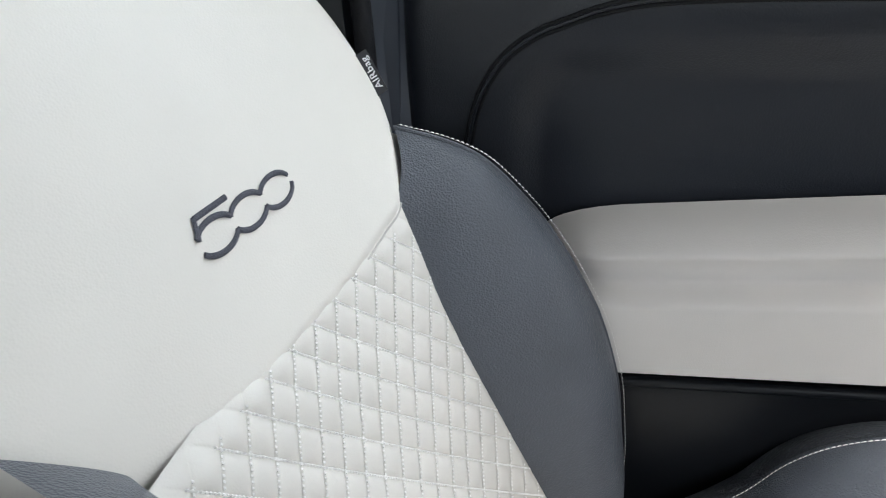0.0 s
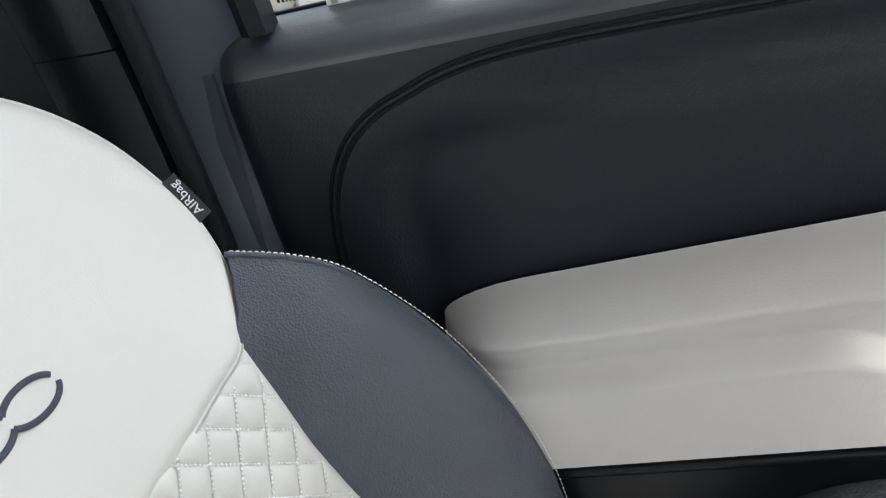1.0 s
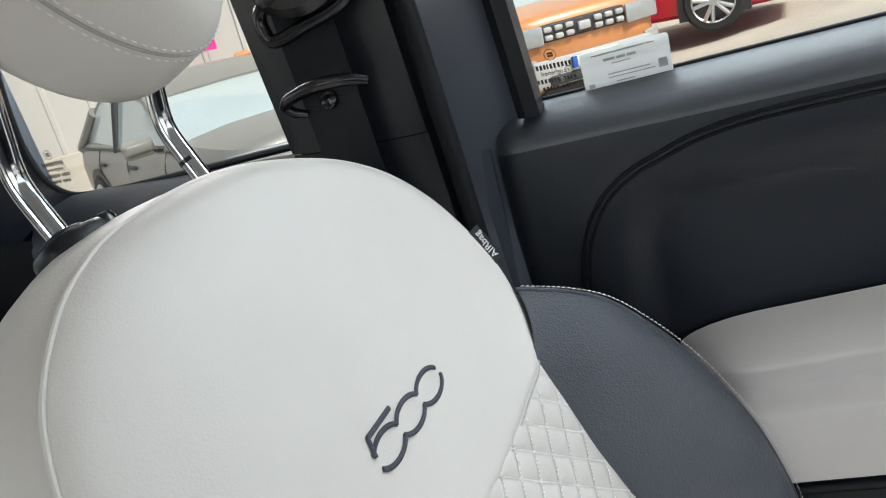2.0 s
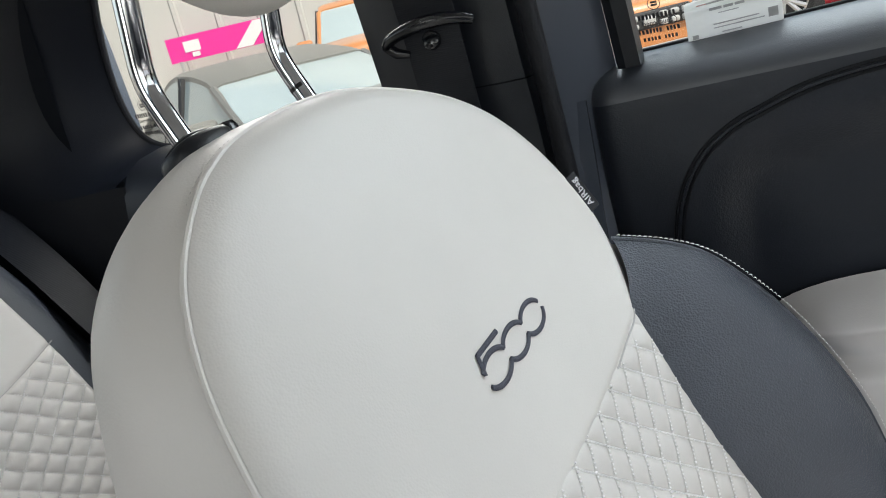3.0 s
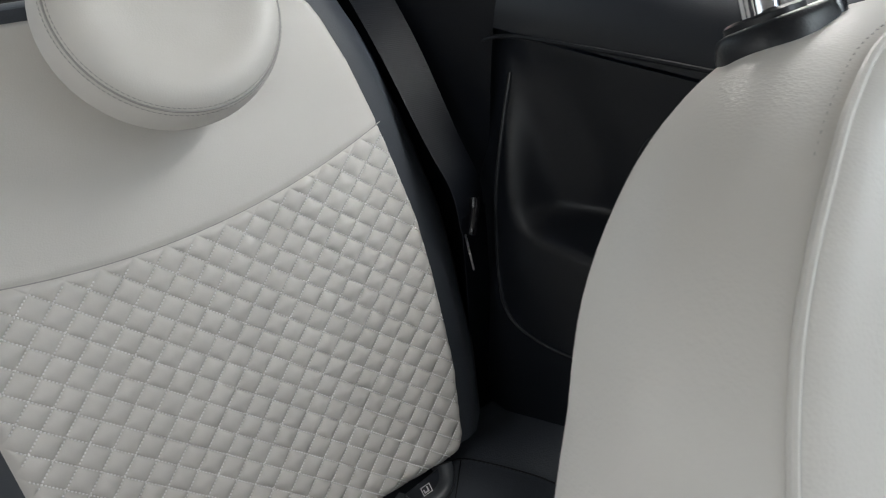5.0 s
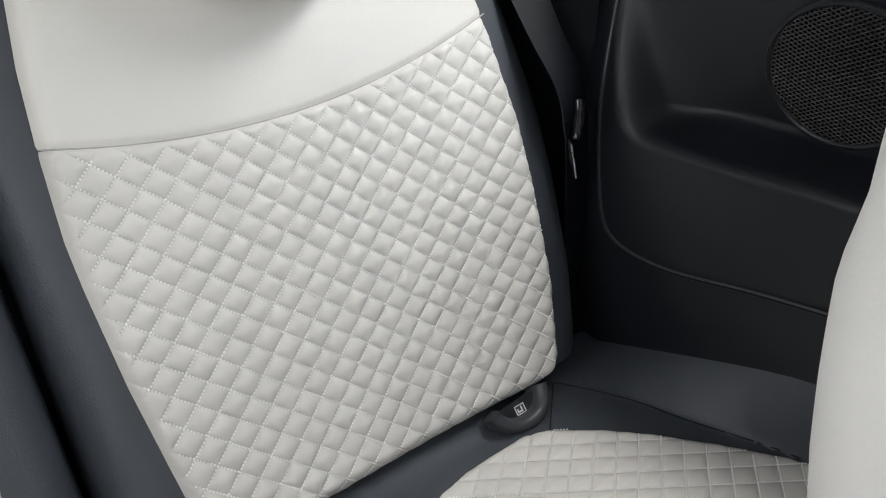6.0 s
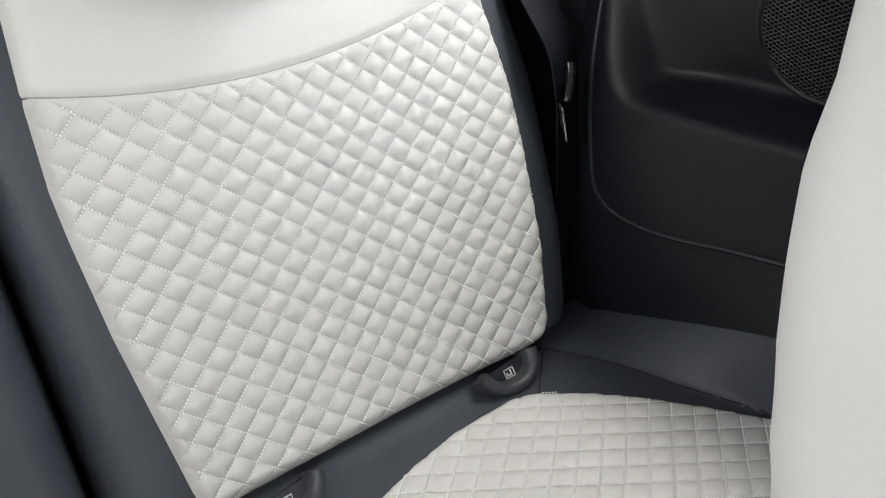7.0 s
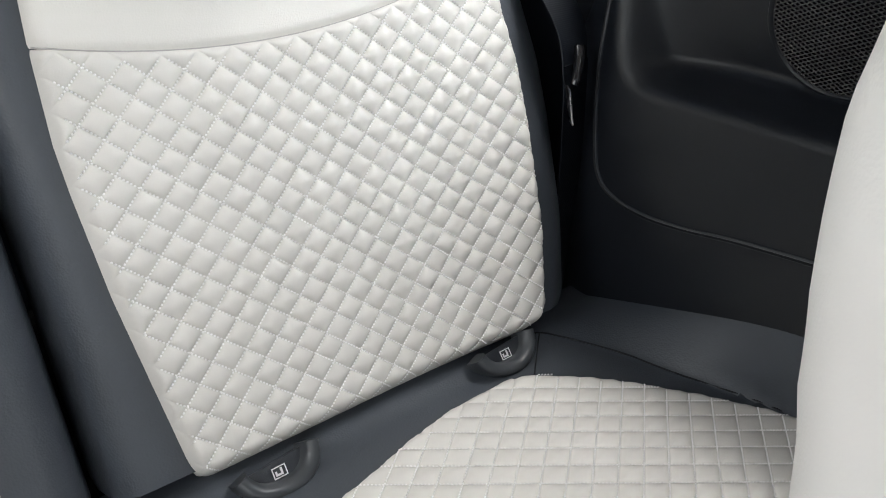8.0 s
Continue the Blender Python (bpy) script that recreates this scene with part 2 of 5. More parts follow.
def stitches(paths, pitch, length, radius, lift):
    """Small thread beads along paths of (place, normal)."""
    verts, faces = [], []
    for path in paths:
        acc = [0.0]
        for (a, _), (b, _) in zip(path, path[1:]):
            acc.append(acc[-1] + (b - a).length)
        s, j = pitch * 0.5, 0
        while s < acc[-1]:
            while j < len(acc) - 2 and acc[j + 1] < s:
                j += 1
            f = (s - acc[j]) / max(acc[j + 1] - acc[j], 1e-9)
            p = path[j][0].lerp(path[j + 1][0], f)
            nrm = path[j][1].lerp(path[j + 1][1], f).normalized()
            d = (path[j + 1][0] - path[j][0]).normalized()
            side = d.cross(nrm).normalized()
            k = len(verts)
            for e, r, up in ((-0.5, 0.45, 0.1), (-0.25, 1.0, 1.0), (0.25, 1.0, 1.0), (0.5, 0.45, 0.1)):
                c = p + d * (e * length) + nrm * (lift * up)
                verts += [c - side * radius * r, c + nrm * radius * r, c + side * radius * r]
            for q in range(3):
                o = k + 3 * q
                faces += [(o, o + 3, o + 4, o + 1), (o + 1, o + 4, o + 5, o + 2)]
            faces += [(k, k + 1, k + 2), (k + 9, k + 11, k + 10)]
            s += pitch
    me = bpy.data.meshes.new("stitch")
    me.from_pydata([tuple(v) for v in verts], [], faces)
    bm = bmesh.new()
    bm.from_mesh(me)
    bpy.data.meshes.remove(me)
    return bm


def writing(text, size, m, depth=0.0002):
    """Words in the built-in font, as a mesh at the pose m."""
    cu = bpy.data.curves.new("words", "FONT")
    cu.body, cu.size, cu.align_x, cu.align_y, cu.extrude, cu.resolution_u = text, size, "CENTER", "CENTER", depth, 3
    ob = bpy.data.objects.new("words", cu)
    me = bpy.data.meshes.new_from_object(ob)
    bm = bmesh.new()
    bm.from_mesh(me)
    bpy.data.objects.remove(ob)
    bpy.data.curves.remove(cu)
    bpy.data.meshes.remove(me)
    return moved(bm, m)

# ---- front seat ----
LEAN_BACK = radians(25)
SC, SS = math.cos(LEAN_BACK), math.sin(LEAN_BACK)
SEAT_O = Vector((0.345, 0.519, 0.985))


def S(u, v, w):
    """A place on the front seat's backrest: across, up along it, and out of its face."""
    return SEAT_O + Vector((u, v * SS - w * SC, v * SC + w * SS))


def rise(d):
    """Height across a quilted cushion, 0 at the sewn line and 1 on its flat top."""
    return math.sin(math.pi * min(0.5, d)) ** 0.62


def quilt_sheet(u0, v0, su, sv, keep, place, reach):
    """One padded sheet in diamonds. keep(u, v) draws a place in to the edge of the sheet,
    place(u, v, h) puts it in the world with the padding's height h from 0 to 1."""
    steps = (0.0, 0.035, 0.09, 0.17, 0.30, 0.5, 0.70, 0.83, 0.91, 0.965)
    n = len(steps)
    verts, faces, index, out = [], [], {}, {}

    def vert(i, j):
        if (i, j) not in index:
            a, b = i // n + steps[i % n], j // n + steps[j % n]
            u, v = u0 + su * (a + b), v0 + sv * (a - b)
            k = keep(u, v)
            out[i, j] = abs(k[0] - u) + abs(k[1] - v) > 1e-6
            da, db = abs(a - round(a)), abs(b - round(b))
            index[i, j] = len(verts)
            verts.append(tuple(place(k[0], k[1], rise(da) * rise(db) * (0.9 + 0.2 * min(da, db)))))
        return index[i, j]

    for ci in range(-reach, reach):
        for cj in range(-reach, reach):
            far = [(u0 + su * (ci + p + cj + q), v0 + sv * (ci + p - cj - q)) for p in (0, 1) for q in (0, 1)]
            if all(keep(*c) != c for c in far) and keep(u0 + su * (ci + cj + 1), v0 + sv * (ci - cj)) != (u0 + su * (ci + cj + 1), v0 + sv * (ci - cj)):
                continue
            for p in range(n):
                for q in range(n):
                    c = [(ci * n + p, cj * n + q), (ci * n + p + 1, cj * n + q), (ci * n + p + 1, cj * n + q + 1), (ci * n + p, cj * n + q + 1)]
                    f = [vert(*e) for e in c]
                    if not all(out[e] for e in c):
                        faces.append(f)
    me = bpy.data.meshes.new("sheet")
    me.from_pydata(verts, [], faces)
    bm = bmesh.new()
    bm.from_mesh(me)
    bpy.data.meshes.remove(me)
    bmesh.ops.delete(bm, geom=[v for v in bm.verts if not v.link_faces], context="VERTS")
    return bm


def quilt_lines(u0, v0, su, sv, inside, place, normal, reach):
    """Sewing lines of the quilting, cut to a region."""
    paths = []
    for sign in (1, -1):
        for k in range(-reach, reach + 1):
            run = []
            for s in range(-reach * 4, reach * 4 + 1):
                t = s / 4
                u, v = u0 + (t + k) * su, v0 + sign * (t - k) * sv
                if inside(u, v):
                    run.append((place(u, v), normal))
                else:
                    if len(run) > 2:
                        paths.append(run)
                    run = []
            if len(run) > 2:
                paths.append(run)
    return paths


def build_front_seat():
    seat = thing("car_seat", (0.345, 0.30, 0.30), "cream leather front seat with slate side bolsters and quilted insert", "car seat")
    edge = [(0.0, -0.1015, -0.008), (0.045, -0.1010, -0.006), (0.085, -0.0970, -0.002), (0.125, -0.0905, 0.003), (0.150, -0.0870, 0.0056), (0.166, -0.077, 0.006), (0.184, -0.059, 0.005), (0.198, -0.037, 0.004),
            (0.204, -0.006, 0.004), (0.201, 0.028, 0.002), (0.190, 0.066, -0.001), (0.166, 0.101, -0.004), (0.131, 0.129, -0.008), (0.083, 0.150, -0.012), (0.03, 0.164, -0.016),
            (-0.02, 0.167, -0.019), (-0.070, 0.162, -0.020), (-0.104, 0.151, -0.017), (-0.127, 0.139, -0.0145), (-0.152, 0.119, -0.0135), (-0.168, 0.099, -0.0135), (-0.182, 0.070, -0.0135), (-0.190, 0.040, -0.0135), (-0.196, 0.005, -0.013),
            (-0.197, -0.030, -0.012), (-0.185, -0.058, -0.009), (-0.166, -0.080, -0.008), (-0.140, -0.092, -0.009), (-0.085, -0.0985, -0.010), (-0.04, -0.102, -0.010)]
    ring = spline(edge, 200, True)
    mid = Vector((0.0, 0.025, 0.0))

    def face(a, b):
        q = ring[int(round(a * 200)) % 200]
        r = 1 - (1 - b) ** 1.7
        x = mid.lerp(q, r)
        # slightly domed, rolling over towards the seam
        h = -0.006 * (1 - r ** 4)
        roll = max(0.0, (r - 0.90) / 0.10)
        return S(x.x, x.y, q.z * r ** 4 + h - 0.005 * roll ** 3)

    part("front_panel", grid(face, 200, 26, True), CREAM, seat, "smooth cream leather upper panel")

    # piping seam round the panel
    seam = [S(q.x * 1.004, q.y + (0.0006 if q.y > 0 else -0.0006), q.z - 0.0065) for q in ring]
    part("seam", tube(seam + [seam[0]], 0.0017, 8), CREAM, seat, "rolled cream seam")
    top = [q for q in ring if q.y > 0.136]
    top.sort(key=lambda q: math.atan2(q.x, q.y - 0.0))
    outer = [(S(q.x * 1.006, q.y * 1.006 + 0.0004, q.z - 0.0118), (S(q.x, q.y, q.z) - S(0, 0.0, -0.06)).normalized()) for q in top]
    part("stitching", stitches([outer], 0.0042, 0.0026, 0.0005, 0.0009), GREY_THREAD, seat, "fine grey stitches along the seam", False)

    # side wall of the backrest, from the seam to the back shell
    left_low = [(-0.256, -0.55, -0.02), (-0.257, -0.454, 0.022), (-0.262, -0.36, 0.064), (-0.259, -0.297, 0.082), (-0.257, -0.194, 0.086), (-0.243, -0.104, 0.069), (-0.217, -0.062, 0.050), (-0.201, -0.026, 0.000)]
    right_low = [(0.199, -0.036, 0.003), (0.209, -0.060, 0.032), (0.218, -0.087, 0.054), (0.227, -0.127, 0.069), (0.233, -0.170, 0.080), (0.234, -0.221, 0.088), (0.234, -0.267, 0.090), (0.234, -0.317, 0.084), (0.230, -0.36, 0.073), (0.226, -0.41, 0.056), (0.224, -0.46, 0.030), (0.222, -0.56, -0.01)]
    over = [q for q in edge if q[1] > -0.02][::-1]
    rim_pts = left_low + over + right_low
    rim = spline(rim_pts, 220)

    def side(a, b):
        q = rim[int(round(a * 220))]
        low = max(0.0, min(1.0, (-q.y - 0.02) / 0.2))
        c = Vector((0, 0.0, 0)) if q.y > 0 else Vector((0, q.y, 0))
        out = Vector((q.x, q.y - c.y, 0))
        out = out.normalized() if out.length > 1e-6 else Vector((0, 1, 0))
        up = max(0.0, min(1.0, (q.y - 0.03) / 0.05)) if q.x < 0.05 else 0.0
        deep = -0.088 - 0.018 * min(1.0, max(0.0, (0.05 - q.y) / 0.1)) + 0.016 * up
        back = deep - 0.030
        w0 = q.z - 0.007
        if q.x < 0:
            t = max(0.0, min(1.0, (0.09 - q.y) / 0.12))
            flare = (0.004 + 0.020 * t * t * (3 - 2 * t) + 0.012 * up * abs(out.x)) * (1 - low) - 0.022 * low
        else:
            flare = (0.024 * abs(out.x) ** 1.2 - 0.010) * (1 - low) - 0.030 * low
        if b < 0.55:
            t = b / 0.55
            w = w0 + (deep - w0) * t
            p = Vector((q.x, q.y, 0)) + out * (flare * math.sin(t * math.pi / 2) + 0.004 * math.sin(math.pi * t))
        else:
            t = (b - 0.55) / 0.45
            ang = t * math.pi / 2
            w = deep + (back - deep) * math.sin(ang)
            p = Vector((q.x, q.y, 0)) + out * (flare - (1 - math.cos(ang)) * 0.05)
        return S(p.x, p.y, w)

    part("side_panel", grid(side, 220, 20), CREAM, seat, "cream leather side of the backrest")

    def shell(a, b):
        q = rim[int(round(a * 220))]
        e = side(a, 1.0)
        c = S(0, min(q.y, 0.0), -0.136 - 0.018 * min(1.0, max(0.0, (0.05 - q.y) / 0.1)))
        return e.lerp(c, b) - (S(0, 0, 1) - S(0, 0, 0)) * (0.012 * math.sin(b * math.pi))

    part("back_shell", grid(shell, 220, 8), SLATE_MAT, seat, "dark rear cover of the backrest")

    # quilted insert
    su, sv = 0.0143, 0.0152
    sides = [(-0.082, 0.158), (-0.128, 0.153), (-0.165, 0.148), (-0.21, 0.147), (-0.26, 0.149), (-0.31, 0.151), (-0.36, 0.154), (-0.45, 0.159), (-0.56, 0.164)]

    def half_width(v):
        for (v1, h1), (v2, h2) in zip(sides, sides[1:]):
            if v >= v2:
                return h1 + (h2 - h1) * max(0.0, v1 - v) / (v1 - v2)
        return 0.164

    def base_w(u, v):
        near = max(0.0, min(1.0, (half_width(v) - abs(u)) / 0.012, (-0.088 - v) / 0.014))
        return near, 0.016 * (abs(u) / 0.156) ** 2 - 0.0125 - 0.003 * (1 - near) ** 2 + 0.012 * (-0.088 - v) / 0.43

    def pin(u, v):
        v2 = max(-0.516, min(-0.086, v))
        return max(-half_width(v2), min(half_width(v2), u)), v2

    def raised(u, v, h):
        near, w = base_w(u, v)
        return S(u, v, w + 0.0044 * h * near)

    part("quilted_insert", quilt_sheet(0.0694, -0.1930, su, sv, pin, raised, 40), QUILT, seat, "white quilted leather with diamond stitching")
    inside = lambda u, v: abs(u) < half_width(v) - 0.004 and -0.51 < v < -0.096
    lines = quilt_lines(0.0694, -0.1930, su, sv, inside, lambda u, v: S(u, v, base_w(u, v)[1] + 0.0008), (S(0, 0, 1) - S(0, 0, 0)), 44)
    tagged(part("quilt_stitching", stitches(lines, 0.0029, 0.0019, 0.00080, 0.0009), THREAD, seat, "white thread", False), kind="stuff")

    # bolsters
    inner = spline([(0.156, -0.082, 0.002), (0.152, -0.128, 0.004), (0.147, -0.165, 0.005), (0.146, -0.21, 0.006), (0.148, -0.26, 0.007), (0.150, -0.31, 0.008), (0.153, -0.36, 0.010), (0.158, -0.45, 0.012), (0.162, -0.55, 0.014)], 80)
    outer_line = spline(right_low, 80)

    def bolster(sign):
        def f(a, b):
            i, o = inner[int(round(a * 80))], outer_line[int(round(a * 80))]
            p = i.lerp(o, b)
            fat = 0.019 * (1 - math.exp(-a * 9)) + 0.004
            w = p.z + fat * math.sin(math.pi * min(1.0, b * 1.02)) ** 0.8 - 0.004 * (1 - b) ** 6
            if sign < 0:
                return S(-p.x + 0.006, p.y + 0.006, w + 0.024 * min(1.0, a * 7) * (1 - 0.6 * a))
            return S(p.x, p.y, w)
        return f

    for sign in (1, -1):
        part("bolster", grid(bolster(sign), 80, 24), SLATE, seat, "slate blue grained leather side bolster")
    edge_path = []
    for o in outer_line:
        edge_path.append((S(o.x - 0.0018, o.y + 0.0010, o.z + 0.0042), (S(0.2, 0.5, 1) - S(0, 0, 0)).normalized()))
    part("stitching", stitches([edge_path], 0.0042, 0.0031, 0.0006, 0.0007), THREAD, seat, "white contrast stitching on the bolster", False)
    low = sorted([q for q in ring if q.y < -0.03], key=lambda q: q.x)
    # grey bead along the lower seam, drawn for the shade under the panel's edge
    part("seam_shade_line", tube([S(q.x, q.y - 0.0022, q.z - 0.0050) for q in low], 0.0009, 6), GREY_THREAD, seat, "grey line drawn for the shade under the rolled seam")
    part("piping", tube([S(o.x, o.y, o.z - 0.001) for o in outer_line], 0.0022, 8), SLATE, seat, "slate piping")

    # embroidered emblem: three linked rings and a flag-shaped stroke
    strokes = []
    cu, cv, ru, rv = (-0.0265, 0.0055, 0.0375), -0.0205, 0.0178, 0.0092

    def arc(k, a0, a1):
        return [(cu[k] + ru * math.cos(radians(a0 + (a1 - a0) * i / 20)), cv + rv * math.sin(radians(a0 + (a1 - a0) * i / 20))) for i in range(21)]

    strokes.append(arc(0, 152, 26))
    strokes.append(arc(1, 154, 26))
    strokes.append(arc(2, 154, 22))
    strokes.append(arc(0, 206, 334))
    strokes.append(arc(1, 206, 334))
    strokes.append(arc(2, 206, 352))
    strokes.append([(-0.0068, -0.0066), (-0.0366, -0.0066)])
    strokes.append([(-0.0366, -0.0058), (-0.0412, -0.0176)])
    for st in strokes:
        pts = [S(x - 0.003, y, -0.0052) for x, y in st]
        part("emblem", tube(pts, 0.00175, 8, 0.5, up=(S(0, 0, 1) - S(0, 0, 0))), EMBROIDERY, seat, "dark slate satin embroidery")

    # woven tag sewn into the side seam
    tag_top, tag_bot = S(0.2005, 0.025, -0.004), S(0.2030, -0.010, -0.002)
    along = (tag_bot - tag_top)
    outw = (S(0.85, 0.10, 0.50) - S(0, 0, 0)).normalized()
    face_n = outw.cross(along).normalized()
    face_n = face_n if face_n.y < 0 else -face_n
    depth = 0.0125
    tag = prism([tag_top, tag_bot, tag_bot + outw * depth, tag_top + outw * depth], face_n * 0.0012, 0.0003, 1)
    label_ob = part("tag", tag, SMOOTH_PLASTIC, seat, "small black woven airbag tag")
    xa = -along.normalized()
    ya = face_n.cross(xa)
    m = Matrix(((xa.x, ya.x, face_n.x, 0), (xa.y, ya.y, face_n.y, 0), (xa.z, ya.z, face_n.z, 0), (0, 0, 0, 1)))
    centre = (tag_top + tag_bot) / 2 + outw * depth * 0.52 + face_n * 0.0014
    part("lettering", writing("AIRbag", 0.0092, Matrix.Translation(centre) @ m), WHITE_INK, label_ob, "white woven lettering", False)

    # guide sleeves and headrest on two bent posts
    PU, PW = 0.061, -0.068

    def collar(cx, cw, ru, rw, levels):
        """Rounded oval block standing on the shoulder of the backrest: levels of height and size."""
        rings = []
        for v, r in levels:
            ring = []
            for k in range(40):
                th = 2 * math.pi * k / 40
                c, q = math.cos(th), math.sin(th)
                ring.append(S(cx + ru * r * math.copysign(abs(c) ** 0.72, c), v + 0.10 * rw * r * q, cw + rw * r * math.copysign(abs(q) ** 0.72, q)))
            rings.append(ring)
        return loft(rings)

    for s in (-1, 1):
        u = PU * s
        tall, near, aft = (0.011, 0.001, 0.004) if s < 0 else (-0.003, 0.004, 0.003)
        sleeve = part("guide_sleeve", collar(u + near, PW + aft, 0.0245, 0.0185, [(0.125, 0.96), (0.148 + tall, 0.98), (0.159 + tall, 1.0), (0.164 + tall, 0.97), (0.1665 + tall, 0.90), (0.1675 + tall, 0.80)]), SMOOTH_PLASTIC, seat, "black plastic headrest guide")
        part("release_button", collar(u + near + 0.016, PW + aft + 0.002, 0.0105, 0.016, [(0.150 + tall, 0.90), (0.1645 + tall, 0.94), (0.1675 + tall, 0.88), (0.1685 + tall, 0.74)]), GLOSS_BLACK, sleeve, "glossy black release button")
        part("guide_rim", collar(u - 0.002, PW + aft * 0.5, 0.0135, 0.0135, [(0.160 + tall, 1.0), (0.1695 + tall, 0.97), (0.1705 + tall, 0.86), (0.1700 + tall, 0.60)]), SMOOTH_PLASTIC, sleeve)
    head = thing("headrest", S(0, 0.30, -0.03), "round cream leather headrest on two chrome posts", "headrest")
    for s in (-1, 1):
        u = PU * s
        post = [S(u, 0.13, PW - 0.001), S(u, 0.165, PW), S(u, 0.203, PW + 0.0005), S(u, 0.217, PW + 0.002), S(u, 0.227, PW + 0.006), S(u, 0.238, PW + 0.013), S(u, 0.270, PW + 0.034), S(u, 0.30, PW + 0.050)]
        part("post", tube(spline(post, 40), 0.0068, 18), CHROME, head, "bent chrome headrest post")
        part("post_collar", tube([S(u, 0.275, PW + 0.036), S(u, 0.292, PW + 0.045)], [0.011, 0.013], 18), SMOOTH_PLASTIC, head, "black plastic collar")
    part("notch", tube([S(PU, 0.1905, PW), S(PU, 0.1935, PW)], 0.00705, 18), GLOSS_BLACK, head, "dark stop notch")
    hc = (0.0066, 0.3358, 0.0119)
    ha, hb, ht = 0.0799, 0.1159, 0.0627
    tilt = 0.0479

    def cushion(a, b):
        th = 2 * math.pi * a
        ph = math.pi * b
        r = math.sin(ph) ** 0.808
        x, y = ha * r * math.cos(th), hb * r * math.sin(th)
        w = ht * math.copysign(abs(math.cos(ph)) ** 0.577, math.cos(ph)) - 0.010 * (x / ha) ** 2
        y2, w2 = y * math.cos(tilt) - w * math.sin(tilt), y * math.sin(tilt) + w * math.cos(tilt)
        return S(hc[0] + x, hc[1] + y2, hc[2] + w2 - 0.0)

    part("cushion", grid(cushion, 72, 36, True), CREAM, head, "cream leather headrest pad")
    for rr in (0.437, 0.467):
        ringp = [cushion(i / 96, rr) for i in range(97)]
        cen = S(*hc)
        part("stitching", stitches([[(p, (p - cen).normalized()) for p in ringp]], 0.0055, 0.0034, 0.0006, 0.0005), THREAD, head, "cream twin stitching", False)
    part("seam", tube([cushion(i / 96, 0.452) for i in range(97)], 0.0012, 6), GREY_THREAD, head)

    # seat cushion
    base = 0.545

    def pad(u, v, h):
        b = (0.335 - v) / 0.62
        near = max(0.0, min(1.0, (0.18 - abs(u - 0.345)) / 0.02))
        return V3(u, v, base + 0.055 * b - 0.18 * max(0, b - 0.85) ** 2 + 0.0040 * h * near)

    part("quilted_insert", quilt_sheet(0.345, 0.0, 0.0152, 0.0144, lambda u, v: (max(0.165, min(0.525, u)), max(-0.285, min(0.335, v))), pad, 30), QUILT, seat, "white quilted leather seat cushion")
    for s in (-1, 1):
        ridge = [(0.19, 0.395, 0.535, 0.030), (0.19, 0.33, 0.560, 0.045), (0.195, 0.27, 0.592, 0.056), (0.20, 0.225, 0.622, 0.064), (0.203, 0.190, 0.655, 0.068), (0.205, 0.165, 0.689, 0.070), (0.205, 0.139, 0.714, 0.072), (0.205, 0.109, 0.731, 0.072), (0.205, 0.080, 0.740, 0.072), (0.205, 0.040, 0.746, 0.072), (0.205, -0.10, 0.746, 0.072), (0.20, -0.22, 0.725, 0.066), (0.19, -0.30, 0.680, 0.045)]
        fine = spline([(dx, y, z) for dx, y, z, _ in ridge], 60)
        round_at = spline([(r, y, 0.0) for _, y, _, r in ridge], 60)
        ridge = [(q.x, q.y, q.z, min(round_at, key=lambda e: abs(e.y - q.y)).x) for q in fine]
        rings = []
        for dx, y, z, r in ridge:
            c = V3(0.345 + s * dx, y, z - r)
            pts = []
            for k in range(36):
                th = 2 * math.pi * k / 36
                pts.append(c + V3(s * (r * 0.92) * math.cos(th), 0, r * math.sin(th) if math.sin(th) > 0 else 0.16 * math.sin(th)))
            rings.append(pts)
        part("bolster", loft(rings), SLATE, seat, "slate blue leather cushion bolster")
        line = spline([(0.345 + s * dx, y, z + 0.0003) for dx, y, z, r in ridge[3:-1]], 160)
        part("stitching", stitches([[(q, V3(0, 0, 1)) for q in line]], 0.0046, 0.0036, 0.0007, 0.0006), THREAD, seat, "white contrast stitching", False)
        band = []
        for dx, y, z, r in ridge[1:-1]:
            band.append([V3(0.345 + s * (dx + 0.92 * (r + 0.0015) * math.cos(math.radians(th))), y, z - r + (r + 0.0015) * math.sin(math.radians(th))) for th in (86, 80, 72, 64, 56, 46, 36, 26, 12, 0)])
        part("perforated_band", loft(band, False, False), MESH_BAND, seat, "dark mesh band along the cushion edge")
    part("cushion_base", box(0.155, -0.27, 0.34, 0.535, 0.42, 0.53, 0.03, 3), SLATE_MAT, seat, "dark seat base")
    return seat


build_front_seat()

# ---- rear seats ----
RN, RV = Vector((0.0, -0.9124, 0.4094)), Vector((0.0, 0.4094, 0.9124))
REAR_O = Vector((0.25, 0.986, 0.561))


def R(a, b, w, mid=0.25):
    """A place on a rear backrest: across from its middle, up along it, out of its face, which wraps forward towards the side of the car."""
    outward = max(0.0, a if mid > 0 else -a)
    return Vector((mid + a, REAR_O.y, REAR_O.z)) + RV * b + RN * (w + 0.40 * outward ** 2)


REAR_EDGE = [(-0.012, 0.158), (-0.005, 0.178), (0.003, 0.189), (0.011, 0.1950), (0.020, 0.1985), (0.096, 0.213), (0.132, 0.2157), (0.203, 0.2204), (0.267, 0.221), (0.347, 0.2125), (0.3745, 0.209), (0.44, 0.197), (0.486, 0.183), (0.503, 0.175), (0.520, 0.156), (0.531, 0.137)]


